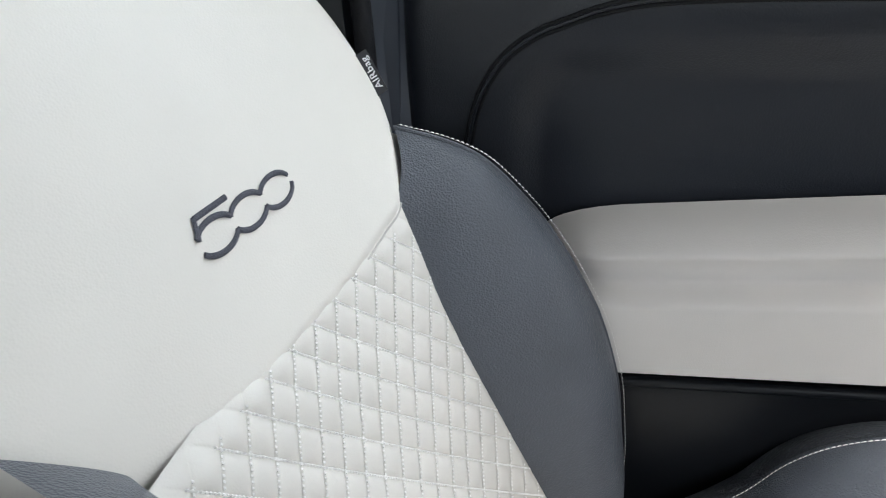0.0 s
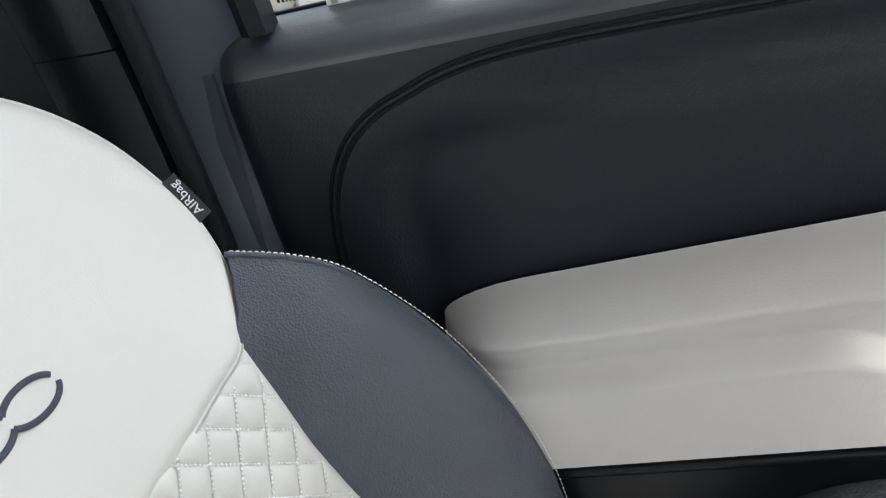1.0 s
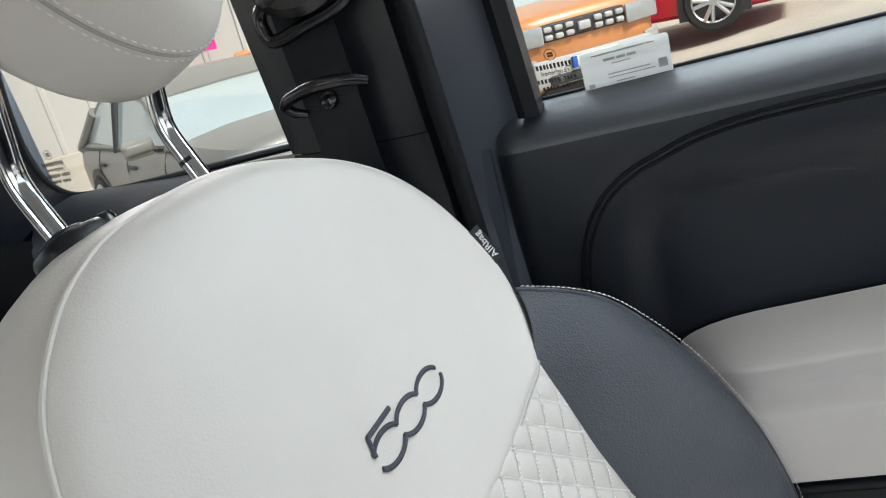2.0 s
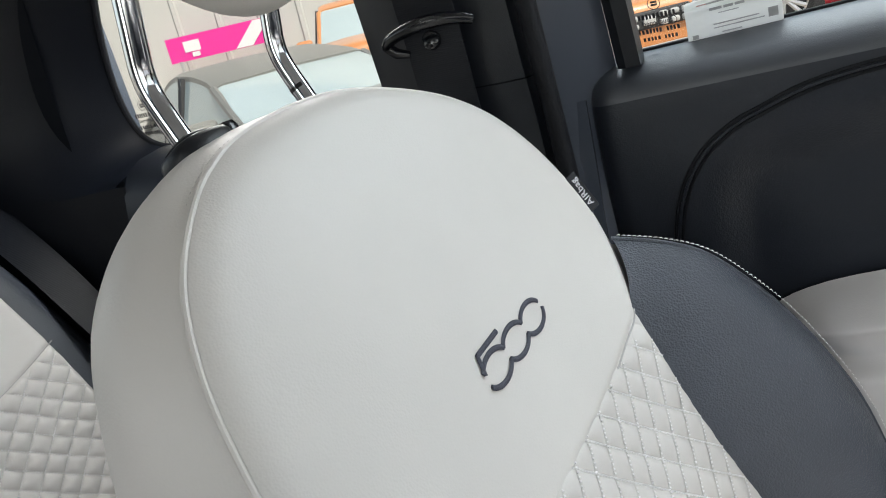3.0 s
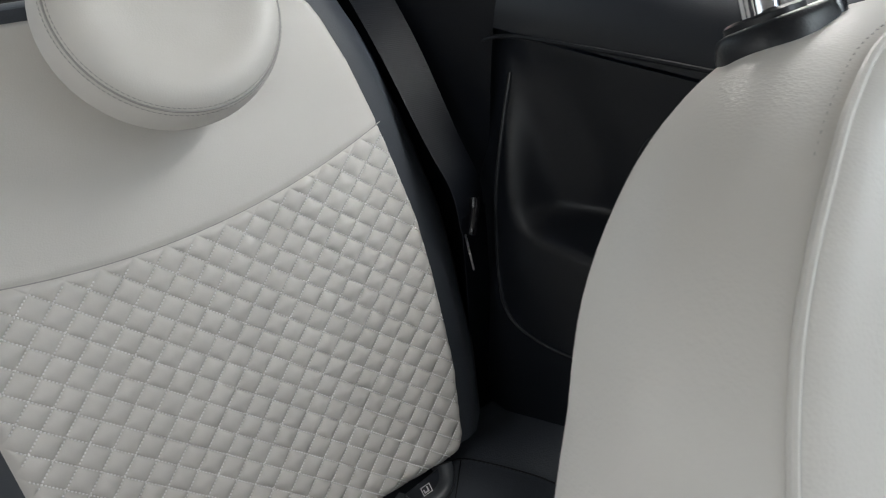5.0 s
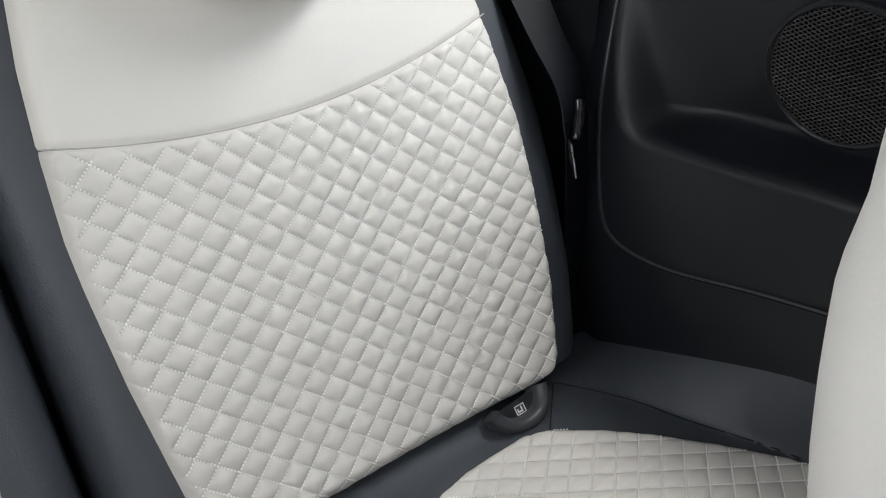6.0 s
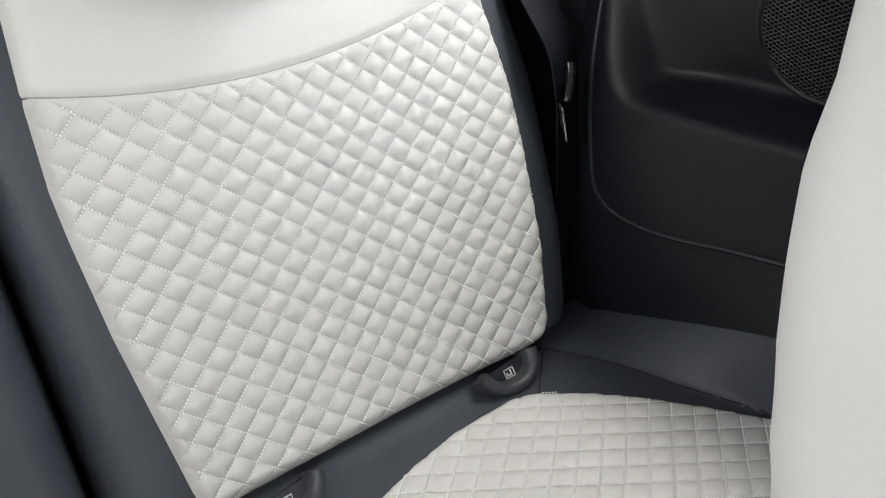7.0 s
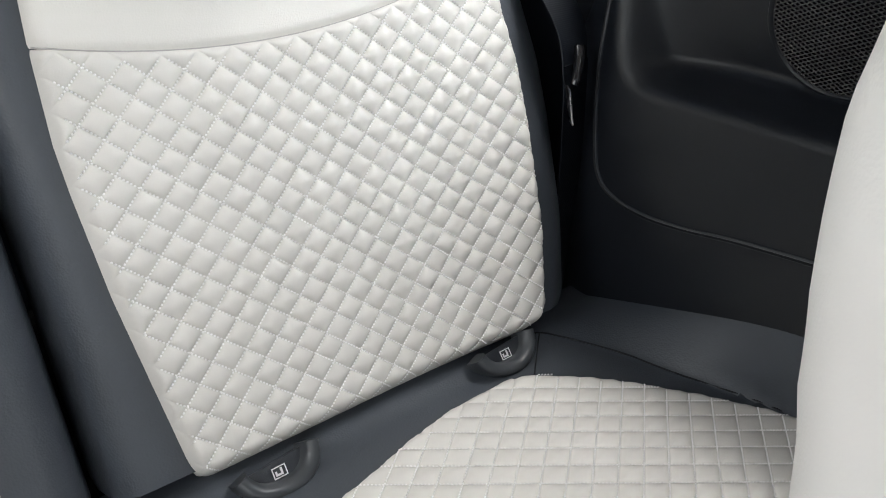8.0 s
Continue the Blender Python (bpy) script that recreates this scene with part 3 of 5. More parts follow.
def rear_half(b):
    for (b0, x0), (b1, x1) in zip(REAR_EDGE, REAR_EDGE[1:]):
        if b <= b1:
            return x0 + (x1 - x0) * max(0.0, (b - b0) / (b1 - b0))
    return REAR_EDGE[-1][1]


REAR_INNER = [(-0.018, 0.168), (-0.010, 0.180), (0.002, 0.186), (0.017, 0.189), (0.086, 0.197), (0.158, 0.205), (0.239, 0.210), (0.275, 0.211), (0.345, 0.207), (0.40, 0.2015), (0.45, 0.193)]


def rear_inner(b):
    for (b0, x0), (b1, x1) in zip(REAR_INNER, REAR_INNER[1:]):
        if b <= b1:
            return x0 + (x1 - x0) * max(0.0, (b - b0) / (b1 - b0))
    return min(0.193, rear_half(b))


def rear_seam(a):
    """Height along the backrest of the seam between quilting and plain top."""
    return 0.3245 + 0.725 * (a + 0.05) ** 2


def build_rear_backrest(mid, outer_sign, near):
    label = "cream quilted rear seat backrest with slate leather border"
    seat = thing("rear_car_seat", (mid, 0.99, 0.50), label, "rear seat", "rear seat backrests")
    # padded slate body
    rings = []
    for w, grow in ((-0.135, 0.036), (-0.10, 0.052), (-0.06, 0.054), (-0.035, 0.048), (-0.018, 0.034), (-0.009, 0.016), (-0.008, -0.01)):
        pts = []
        for b in np.linspace(0.004, 0.535, 40):
            bb = min(max(b, -0.005), 0.533)
            pts.append((rear_half(bb) + (grow if b > 0 else grow * 0.7), b + (grow * 0.35 if b > 0.5 else 0)))
        # straight against the other seat, curved towards the side of the car
        inner_x = 0.2495 - (0.054 - max(grow, 0.0)) * 0.55
        left = [(inner_x, b) for _, b in pts]
        a_side, b_side = (pts, left) if outer_sign > 0 else (left, pts)
        ring = [R(x, b, w, mid) for x, b in a_side] + [R(-x, b, w, mid) for x, b in b_side[::-1]]
        rings.append(ring)
    part("backrest_body", loft(rings), SLATE_MAT, seat, "dark slate leather border")

    def side_half(a, b):
        return rear_half(b) if a * outer_sign > 0 else rear_inner(b)

    def edge_w(a, b):
        """Face of the quilted part: rounded at its sides, rolled under at the foot, tucked at the seam."""
        side_edge = max(0.0, min(1.0, (side_half(a, b) - abs(a)) / 0.010))
        foot = max(0.0, 1 - (b + 0.010) / 0.022)
        tuck = max(0.0, min(1.0, (rear_seam(a) - b) / 0.005))
        return side_edge * tuck * (1 - foot ** 3), 0.003 - 0.011 * (1 - side_edge) ** 2 - 0.022 * foot ** 2.2 - 0.0022 * (1 - tuck) ** 2

    def pin(a, b):
        b2 = max(-0.012, min(b, rear_seam(max(-0.222, min(0.222, a)))))
        hw = side_half(a, b2)
        return max(-hw, min(hw, a)), b2

    def raised(a, b, h):
        k, w = edge_w(a, b)
        return R(a, b, w + 0.0041 * h * k, mid)

    def plain(s, t):
        a0 = (s - 0.5) * 2
        lo, hi = rear_seam(a0 * 0.210) + 0.0004, 0.531
        b = lo + (hi - lo) * t
        a = a0 * side_half(a0, b)
        side_edge = max(0.0, min(1.0, (1 - abs(a0)) * 0.23 / 0.010))
        top_edge = max(0.0, min(1.0, (hi - b) / 0.008))
        return R(a, b, 0.0042 - 0.011 * (1 - side_edge) ** 2 - 0.011 * (1 - top_edge) ** 2 - 0.0028 * max(0.0, 1 - (b - lo) / 0.006) ** 2, mid)

    part("quilt", quilt_sheet(-0.0931, 0.1924, 0.0143, 0.0132, pin, raised, 24), QUILT, seat, "cream leather quilted in diamonds")
    part("front_panel", grid(plain, 90, 60), CREAM, seat, "smooth cream leather upper panel")
    part("seam", tube([R(a, rear_seam(a) + 0.0002, 0.0010, mid) for a in np.linspace(-0.2065, 0.2085, 60)], 0.0007, 6), GREY_THREAD, seat, "grey seam line")
    if near:
        inside = lambda a, b: -0.004 < b < rear_seam(a) - 0.006 and abs(a) < side_half(a, b) - 0.006
        lines = quilt_lines(-0.0931, 0.1924, 0.0143, 0.0132, inside, lambda a, b: R(a, b, edge_w(a, b)[1] + 0.0008, mid), RN, 60)
        tagged(part("quilt_stitching", stitches(lines, 0.0030, 0.0019, 0.00078, 0.0009), THREAD, seat, "cream thread", False), kind="stuff")
    return seat


build_rear_backrest(0.25, 1, True)
build_rear_backrest(-0.255, -1, True)


def build_rear_headrest(mid):
    head = thing("rear_headrest", R(0.02, 0.50, 0.03, mid), "round dished cream leather rear headrest", "headrest", "rear headrests")
    tilt = radians(-8)
    cen = R(0.0, 0.508, 0.052, mid)
    rad = 0.098

    def pad(a, b):
        th, ph = 2 * math.pi * a, math.pi * b
        r = math.sin(ph) ** 0.6
        x, y = rad * r * math.cos(th), rad * 0.98 * r * math.sin(th)
        w = 0.042 * math.copysign(abs(math.cos(ph)) ** 0.7, math.cos(ph))
        if ph < math.pi / 2:
            w -= 0.024 * math.exp(-((r / 0.62) ** 4))
        y2, w2 = y * math.cos(tilt) - w * math.sin(tilt), y * math.sin(tilt) + w * math.cos(tilt)
        return cen + Vector((x, 0, 0)) + RV * y2 + RN * w2

    part("cushion", grid(pad, 72, 40, True), CREAM, head, "dished cream leather pad")
    for rr in (0.335, 0.385):
        ringp = [pad(i / 96, rr) for i in range(97)]
        part("stitching", stitches([[(p, (p - cen).normalized()) for p in ringp]], 0.0042, 0.003, 0.0005, 0.0004), GREY_THREAD, head, "fine twin stitching", False)
    part("seam", tube([pad(i / 96, 0.36) for i in range(97)], 0.0010, 6), GREY_THREAD, head)
    for s in (-1, 1):
        part("post", tube([R(0.055 * s, 0.42, -0.05, mid), R(0.055 * s, 0.56, 0.02, mid)], 0.006, 12), CHROME, head, "chrome headrest post")
    return head


build_rear_headrest(0.262)
build_rear_headrest(-0.267)


def build_rear_cushion():
    seat = thing("rear_bench", (0.0, 0.80, 0.34), "slate leather rear bench cushion with white quilted seat insets", "rear seat")

    crease = spline([(0.430, 0.99, 0.0), (0.454, 0.978, 0.0), (0.488, 0.910, 0.0), (0.505, 0.850, 0.0), (0.534, 0.762, 0.0), (0.545, 0.66, 0.0), (0.548, 0.40, 0.0)], 80)

    def fold(y):
        """Where the flat of the bench folds up towards the side of the car."""
        for p, q in zip(crease, crease[1:]):
            if y >= q.y:
                return p.x + (q.x - p.x) * max(0.0, min(1.0, (p.y - y) / max(p.y - q.y, 1e-6)))
        return crease[-1].x

    def lift(x, y):
        """Height of the bench: flat at each place, folded up towards the side of the car."""
        flat = 0.538 + 0.06 * max(0.0, 0.968 - y)
        wall = 0.538 + 0.42 * max(0.0, 1.005 - y)
        x0 = fold(y)
        t = max(0.0, min(1.25, (abs(x) - x0) / (0.549 - x0)))
        foot = 0.006 * min(1.0, max(0.0, (y - 0.966) / 0.035)) ** 1.4 * max(0.0, 1 - max(0.0, (abs(x) - 0.37) / 0.06))
        return flat + foot + (wall - flat) * t * (1 - 0.35 * math.exp(-t * 5))

    def bench(a, b):
        x = -0.64 + 1.22 * a
        y = 1.03 - 0.60 * b
        drop = 0.16 * max(0.0, (b - 0.9) / 0.1) ** 2
        return V3(x, y, lift(x, y) - drop)

    part("bench", grid(bench, 300, 70), SLATE_MAT, seat, "dark slate leather bench")
    # the insets widen towards the front; each edge as (y, distance from the middle of the car)
    outer_edge = ((0.9452, 0.325), (0.943, 0.350), (0.940, 0.367), (0.932, 0.390), (0.897, 0.430), (0.856, 0.464), (0.811, 0.495), (0.759, 0.526), (0.70, 0.552), (0.40, 0.575))
    inner_edge = ((0.9452, 0.315), (0.942, 0.285), (0.931, 0.223), (0.921, 0.186), (0.913, 0.147), (0.898, 0.100), (0.878, 0.060), (0.85, 0.030), (0.80, 0.014), (0.40, 0.008))

    def along_edge(table, y):
        for (y1, h1), (y2, h2) in zip(table, table[1:]):
            if y >= y2:
                return h1 + (h2 - h1) * max(0.0, y1 - y) / (y1 - y2)
        return table[-1][1]

    for side_sign in (1, -1):
        def limits(y):
            lo, hi = along_edge(inner_edge, y), along_edge(outer_edge, y)
            return (lo, hi) if side_sign > 0 else (-hi, -lo)

        def trim(x, y):
            y2 = max(0.498, min(0.9452, y))
            lo, hi = limits(y2)
            return max(lo, min(hi, x)), y2

        def inset(x, y, h):
            lo, hi = limits(y)
            near_e = max(0.0, min(1.0, (hi - x) / 0.012, (x - lo) / 0.012, (0.9452 - y) / 0.008))
            return V3(x, y, lift(x, y) + 0.0075 * near_e ** 0.5 + 0.0034 * h * near_e)

        part("quilted_insert", quilt_sheet(side_sign * 0.403, 0.914, 0.0168, 0.0130, trim, inset, 44), QUILT, seat, "white leather quilted in diamonds")
        ins = lambda x, y: 0.52 < y < 0.930 and limits(y)[0] + 0.008 < x < limits(y)[1] - 0.008
        lines = quilt_lines(side_sign * 0.403, 0.914, 0.0168, 0.0130, ins, lambda x, y: V3(x, y, lift(x, y) + 0.0082), V3(0, -0.05, 1), 44)
        tagged(part("quilt_stitching", stitches(lines, 0.0031, 0.0020, 0.00080, 0.0009), THREAD, seat, "white thread", False), kind="stuff")
    part("seam", tube([V3(q.x, q.y, lift(q.x, q.y) + 0.0003) for q in crease], 0.0011, 6), RUBBER, seat, "dark seam")
    cross = [V3(0.447 - 0.055 * k / 20, 0.984 - 0.048 * k / 20, 0) for k in range(21)]
    part("seam", tube([V3(q.x, q.y, lift(q.x, q.y) - 0.0002) for q in cross], 0.0009, 6), RUBBER, seat, "dark seam")
    return seat


build_rear_cushion()


def build_isofix(x, z):
    """Child seat anchor surround in the slot under the backrest."""
    t = thing("isofix_guide", (x, 0.985, 0.49), "black plastic child seat anchor guide with a white pictogram", "seat anchor", "seat anchor guides")
    path = [(-0.041, 0.006), (-0.037, -0.003), (-0.028, -0.013), (-0.015, -0.019), (0.0, -0.021), (0.015, -0.019), (0.028, -0.012), (0.036, -0.001), (0.039, 0.012)]
    n = V3(0, -0.75, 0.66)
    upv = V3(0, 0.66, 0.75)
    c = V3(x + 0.004, 0.963, z)
    sp = spline([(a * 0.84, b * 0.84 + 0.001, 0) for a, b in path], 40)
    rings = []
    for i, q in enumerate(sp):
        d = (sp[min(i + 1, 40)] - sp[max(i - 1, 0)]).normalized()
        o = V3(d.y, -d.x, 0)
        prof = [(0.006, -0.022), (0.0066, -0.004), (0.0056, 0.0005), (0.003, 0.003), (-0.001, 0.0034), (-0.005, 0.0012), (-0.008, -0.005), (-0.010, -0.020)]
        rings.append([c + V3(1, 0, 0) * (q.x + o.x * e) + upv * (q.y + o.y * e) + n * w for e, w in prof])
    part("surround", loft(rings), GREY_PLASTIC, t, "rounded dark grey plastic surround")
    plate = [c + V3(1, 0, 0) * q.x * 0.86 + upv * (q.y * 0.86) + n * -0.010 for q in sp]
    part("recess", prism(plate, n * -0.004), PLASTIC, t, "recessed plate")
    k = c + n * -0.0085 + upv * -0.002
    for a0, b0, a1, b1 in ((-0.0085, -0.0065, 0.0085, -0.0053), (-0.0085, 0.0053, 0.0085, 0.0065), (-0.0085, -0.0053, -0.0073, 0.0053), (0.0073, -0.0053, 0.0085, 0.0053), (-0.0055, -0.0040, 0.0035, -0.0016), (0.0012, -0.0016, 0.0036, 0.0042), (-0.0055, -0.0016, -0.0032, 0.0016)):
        q = [k + V3(1, 0, 0) * a * 0.74 + upv * b * 0.74 for a, b in ((a0, b0), (a1, b0), (a1, b1), (a0, b1))]
        part("pictogram", prism(q, n * 0.0005), WHITE_INK, t, "white pictogram stroke", False)
    return t


build_isofix(0.377, 0.558)
build_isofix(0.121, 0.553)


# ---- belts ----
def ribbon(points, across, width, thick=0.0012):
    """A strap along the points; across gives its width's direction at each end."""
    sp = spline(points, 40)
    a0, a1 = Vector(across[0]).normalized(), Vector(across[1]).normalized()
    rings = []
    for i, p in enumerate(sp):
        s = a0.lerp(a1, i / 40).normalized()
        d = (sp[min(i + 1, 40)] - sp[max(i - 1, 0)]).normalized()
        n = d.cross(s).normalized()
        ring = []
        for e in np.linspace(-0.5, 0.5, 9):
            ring.append(p + s * (e * width) + n * (thick * 0.5))
        for e in np.linspace(0.5, -0.5, 9):
            ring.append(p + s * (e * width) - n * thick * 0.5)
        rings.append(ring)
    return loft(rings)


def build_front_belt():
    belt = thing("front_seat_belt", (0.545, 0.61, 1.13), "black front seat belt with guide loop on the door pillar", "seat belt")
    along = V3(0.22, -0.97, 0.0)
    part("strap", ribbon([(0.533, 0.620, 1.212), (0.536, 0.620, 1.18), (0.540, 0.618, 1.13), (0.549, 0.617, 1.05), (0.556, 0.605, 0.90), (0.56, 0.60, 0.70)], (along, along), 0.047, 0.0014), WEBBING, belt, "black woven strap")
    # hanger with a rounded cover
    rings = []
    for t, ry, rz, dx in ((0.0, 0.002, 0.002, -0.008), (0.12, 0.026, 0.016, -0.010), (0.4, 0.036, 0.024, -0.004), (0.8, 0.039, 0.027, 0.012), (1.0, 0.039, 0.027, 0.028)):
        rings.append([V3(0.522 + dx, 0.612 + ry * math.cos(2 * math.pi * k / 28), 1.224 + rz * 1.25 * math.sin(2 * math.pi * k / 28) * (1.15 if math.sin(2 * math.pi * k / 28) > 0 else 0.7)) for k in range(28)])
    part("cover", loft(rings), BELT_PLASTIC, belt, "smooth black hanger cover")
    loop = [(-0.036, 0.020), (-0.041, 0.004), (-0.034, -0.008), (0.0, -0.012), (0.032, -0.014), (0.040, -0.006), (0.038, 0.012), (0.0, 0.024)]
    pts = spline([V3(0.529, 0.613 + a, 1.209 + b - 0.16 * a) for a, b in loop], 48, True)
    part("loop", tube(pts + [pts[0]], 0.0058, 14), BELT_PLASTIC, belt, "black belt loop")
    slide = spline([(0.527, 0.655, 1.138), (0.521, 0.644, 1.145), (0.517, 0.616, 1.151), (0.521, 0.590, 1.1505), (0.529, 0.577, 1.146)], 30)
    part("keeper", tube(slide, [0.0030 + 0.0032 * math.sin(math.pi * (0.08 + 0.84 * i / 30)) ** 0.6 for i in range(31)], 14, 0.9), BELT_PLASTIC, belt, "curved black strap keeper")
    part("tongue", tube([(0.527, 0.654, 1.138), (0.529, 0.648, 1.132), (0.532, 0.638, 1.129)], [0.0042, 0.0045, 0.003], 10), BELT_PLASTIC, belt)
    part("button", tube([(0.539, 0.6185, 1.136), (0.5345, 0.6185, 1.137), (0.5335, 0.6185, 1.1372)], [0.0078, 0.0074, 0.0060], 22), BELT_PLASTIC, belt, "round black stop button")
    return belt


build_front_belt()


def build_rear_belt():
    belt = thing("rear_seat_belt", (0.52, 1.10, 0.95), "black rear seat belt hanging beside the rear backrest", "seat belt")
    part("strap", ribbon([(0.512, 1.277, 1.100), (0.509, 1.245, 1.065), (0.512, 1.160, 0.975), (0.515, 1.090, 0.885), (0.519, 1.056, 0.84), (0.521, 1.046, 0.795)], ((0.75, -0.62, 0.1), (0.92, 0.22, 0.0)), 0.046), WEBBING, belt, "black woven strap")
    part("slot", joined(tube(spline([V3(0.508 + a, 1.275 - 0.6 * a, 1.104 + b) for a, b in ((-0.022, 0.004), (-0.025, -0.003), (0.0, -0.006), (0.025, -0.003), (0.022, 0.005), (0.0, 0.007))], 36, True), 0.0035, 8, caps=False)), RUBBER, belt, "black belt outlet")
    part("tongue", joined(tube(spline([(0.525, 1.049, 0.826), (0.522, 1.044, 0.815), (0.511, 1.035, 0.800), (0.508, 1.034, 0.793)], 16), [0.006] * 5 + [0.0055] * 6 + [0.0045] * 6, 10)), GLOSS_BLACK, belt, "black belt tongue grip")
    part("blade", moved(box(-0.010, -0.0012, -0.026, 0.010, 0.0012, 0.012, 0.001), Matrix.Translation((0.505, 1.036, 0.778)) @ Matrix.Rotation(radians(55), 4, "Z") @ Matrix.Rotation(radians(-12), 4, "X")), STEEL, belt, "steel belt blade")
    part("lower_strap", ribbon([(0.523, 1.048, 0.81), (0.531, 1.044, 0.70), (0.529, 1.04, 0.60), (0.52, 1.035, 0.52)], ((0.9, 0.2, 0), (0.9, 0.2, 0)), 0.046), WEBBING, belt, "black woven strap")
    return belt


build_rear_belt()

# ---- passenger door ----
def build_door():
    door = thing("passenger_door", (0.66, 0.1, 0.45), "closed car door with black panel and pale grey leather armrest", "car door")
    y0, y1 = -0.55, 0.528
    # section of the panel: inner face from the glass down
    prof = [(1.084, 0.672), (1.083, 0.667), (1.080, 0.660), (1.0765, 0.653), (1.0725, 0.646), (1.068, 0.6395), (1.062, 0.634), (1.054, 0.630), (1.043, 0.6285), (1.03, 0.629), (1.0, 0.632), (0.95, 0.637), (0.90, 0.642), (0.80, 0.642), (0.70, 0.640), (0.60, 0.636), (0.50, 0.630), (0.42, 0.628)]

    def base_x(z):
        for (z1, x1), (z0, x0) in zip(prof[1:], prof[2:]):
            if z >= z0:
                return x0 + (x1 - x0) * (z - z0) / (z1 - z0)
        return 0.628

    def level(y, z):
        """Distance from the rounded line of the panel joint, negative inside."""
        a, b = max(0.0, y - 0.352), max(0.0, z - 0.932 - 0.075 * max(0.0, 0.352 - y))
        return math.hypot(a, b) - 0.105

    def smooth(e0, e1, v):
        t = max(0.0, min(1.0, (v - e0) / (e1 - e0)))
        return t * t * (3 - 2 * t)

    def rake(y, z):
        """The sill climbs a little towards the front of the car."""
        return z + 0.060 * (0.45 - y) * max(0.0, min(1.0, (z - 0.90) / 0.12))

    def card_x(y, z):
        d = level(y, z)
        back = max(0.0, 1 - (y1 - y) / 0.022)
        x = base_x(z - 0.060 * (0.45 - y) * max(0.0, min(1.0, (z - 0.90) / 0.12))) - 0.0015 * smooth(0.012, -0.004, d) * smooth(-0.03, -0.01, d)
        x += 0.013 * smooth(-0.020, -0.062, d)
        return x + 0.022 * (1 - math.sqrt(max(0.0, 1 - back * back)))

    zs = [1.084, 1.083, 1.0815, 1.080, 1.078, 1.0765, 1.0745, 1.0725, 1.070, 1.068, 1.065, 1.062, 1.058, 1.054, 1.050, 1.046] + list(np.linspace(1.042, 0.78, 66)) + [0.74, 0.70, 0.60, 0.50, 0.42]
    ys = [y1, y1 - 0.001, y1 - 0.003, y1 - 0.006, y1 - 0.010, y1 - 0.015, y1 - 0.022] + list(np.linspace(y1 - 0.026, 0.10, 100)) + list(np.linspace(0.08, y0, 24))
    lip = {0: 0.672, 1: 0.667}
    def card(z_list, first):
        return loft([[V3(lip[i] if first and i in lip else card_x(y, rake(y, z)), y, rake(y, z)) for i, z in enumerate(z_list)] for y in ys], False, False)

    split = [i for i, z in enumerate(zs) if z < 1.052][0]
    # the roll's lighter tone stands for daylight glancing off it
    part("door_top_roll", card(zs[:split + 1], True), SHEEN_TOP_ROLL, door, "black grained top roll of the door, lightened for the sky's sheen")
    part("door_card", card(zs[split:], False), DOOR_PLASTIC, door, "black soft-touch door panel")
    part("door_skin", box(0.690, y0, 0.42, 0.735, y1, 1.060, 0.01), BODY_BLUE, door, "dark blue painted outer door")
    # double joint round the inner field
    def joint(r):
        line = spline([(0, 0.464, 0.84), (0, 0.463, 0.900), (0, 0.461, 0.920), (0, 0.455, 0.947), (0, 0.444, 0.973), (0, 0.428, 0.995), (0, 0.405, 1.0125), (0, 0.385, 1.0215), (0, 0.353, 1.0345), (0, 0.309, 1.0435), (0, 0.240, 1.0498), (0, 0.115, 1.057), (0, -0.10, 1.070), (0, y0, 1.092)], 110)
        pts = []
        for k, q in enumerate(line):
            d = (line[min(k + 1, 110)] - line[max(k - 1, 0)]).normalized()
            pts.append((q.y + d.z * r, q.z - d.y * r))
        return [V3(card_x(y, z) - 0.0004, y, z) for y, z in pts]
    for r in (0.0, 0.0065):
        part("groove", tube(joint(r), 0.0017, 8), RUBBER, door, "dark panel joint")
    part("groove_lip", tube(joint(0.0033), 0.0013, 8), DOOR_PLASTIC, door)
    # padded armrest
    def tip(y):
        t = max(0.0, min(1.0, (0.392 - y) / 0.075))
        return math.sqrt(max(0.0, 1 - (1 - t) ** 2))

    rings = []
    for y in [0.392, 0.391, 0.388, 0.383, 0.375, 0.362, 0.345, 0.325] + list(np.linspace(0.31, -0.03, 86)) + list(np.linspace(-0.045, -0.50, 30)):
        k = tip(y)
        top = 0.838 + 0.020 * k + 0.085 * min(1.0, (0.392 - y) / 0.5)
        low = 0.732 + 0.030 * max(0, 1 - k) + 0.15 * (0.31 - y)
        low = min(low, top - 0.03)
        pts = []
        # the crease runs level, then bends down to the foot
        bend = smooth(0.140, -0.01, y) * max(0.0, 0.140 - y) / 0.150
        crease = 0.40 + 0.85 * bend ** 1.15
        n = 72
        for i in range(n + 1):
            s = (i / n) ** 1.25
            shelf = 0.80 * (1 - math.exp(-(s / 0.10) ** 1.3)) + 0.09 * math.exp(-((s - 0.19) / 0.06) ** 2)
            waist = -0.14 * smooth(0.18, 0.36, s) * smooth(crease + 0.08, crease - 0.01, s) * (1 - 0.6 * bend)
            swell = 0.18 * smooth(crease - 0.02, crease + 0.11, s) * smooth(1.18, 0.62, crease)
            x = 0.643 - 0.066 * k * (shelf + waist + swell - 0.10 * max(0.0, s - 0.78))
            if i == n:
                x += 0.012
            pts.append(V3(x, y, top + (low - top) * s))
        pts += [V3(0.646, y, low - 0.001), V3(0.650, y, (top + low) / 2)]
        rings.append(pts)
    part("armrest", loft(rings), GREY_LEATHERETTE, door, "pale grey leather armrest pad")
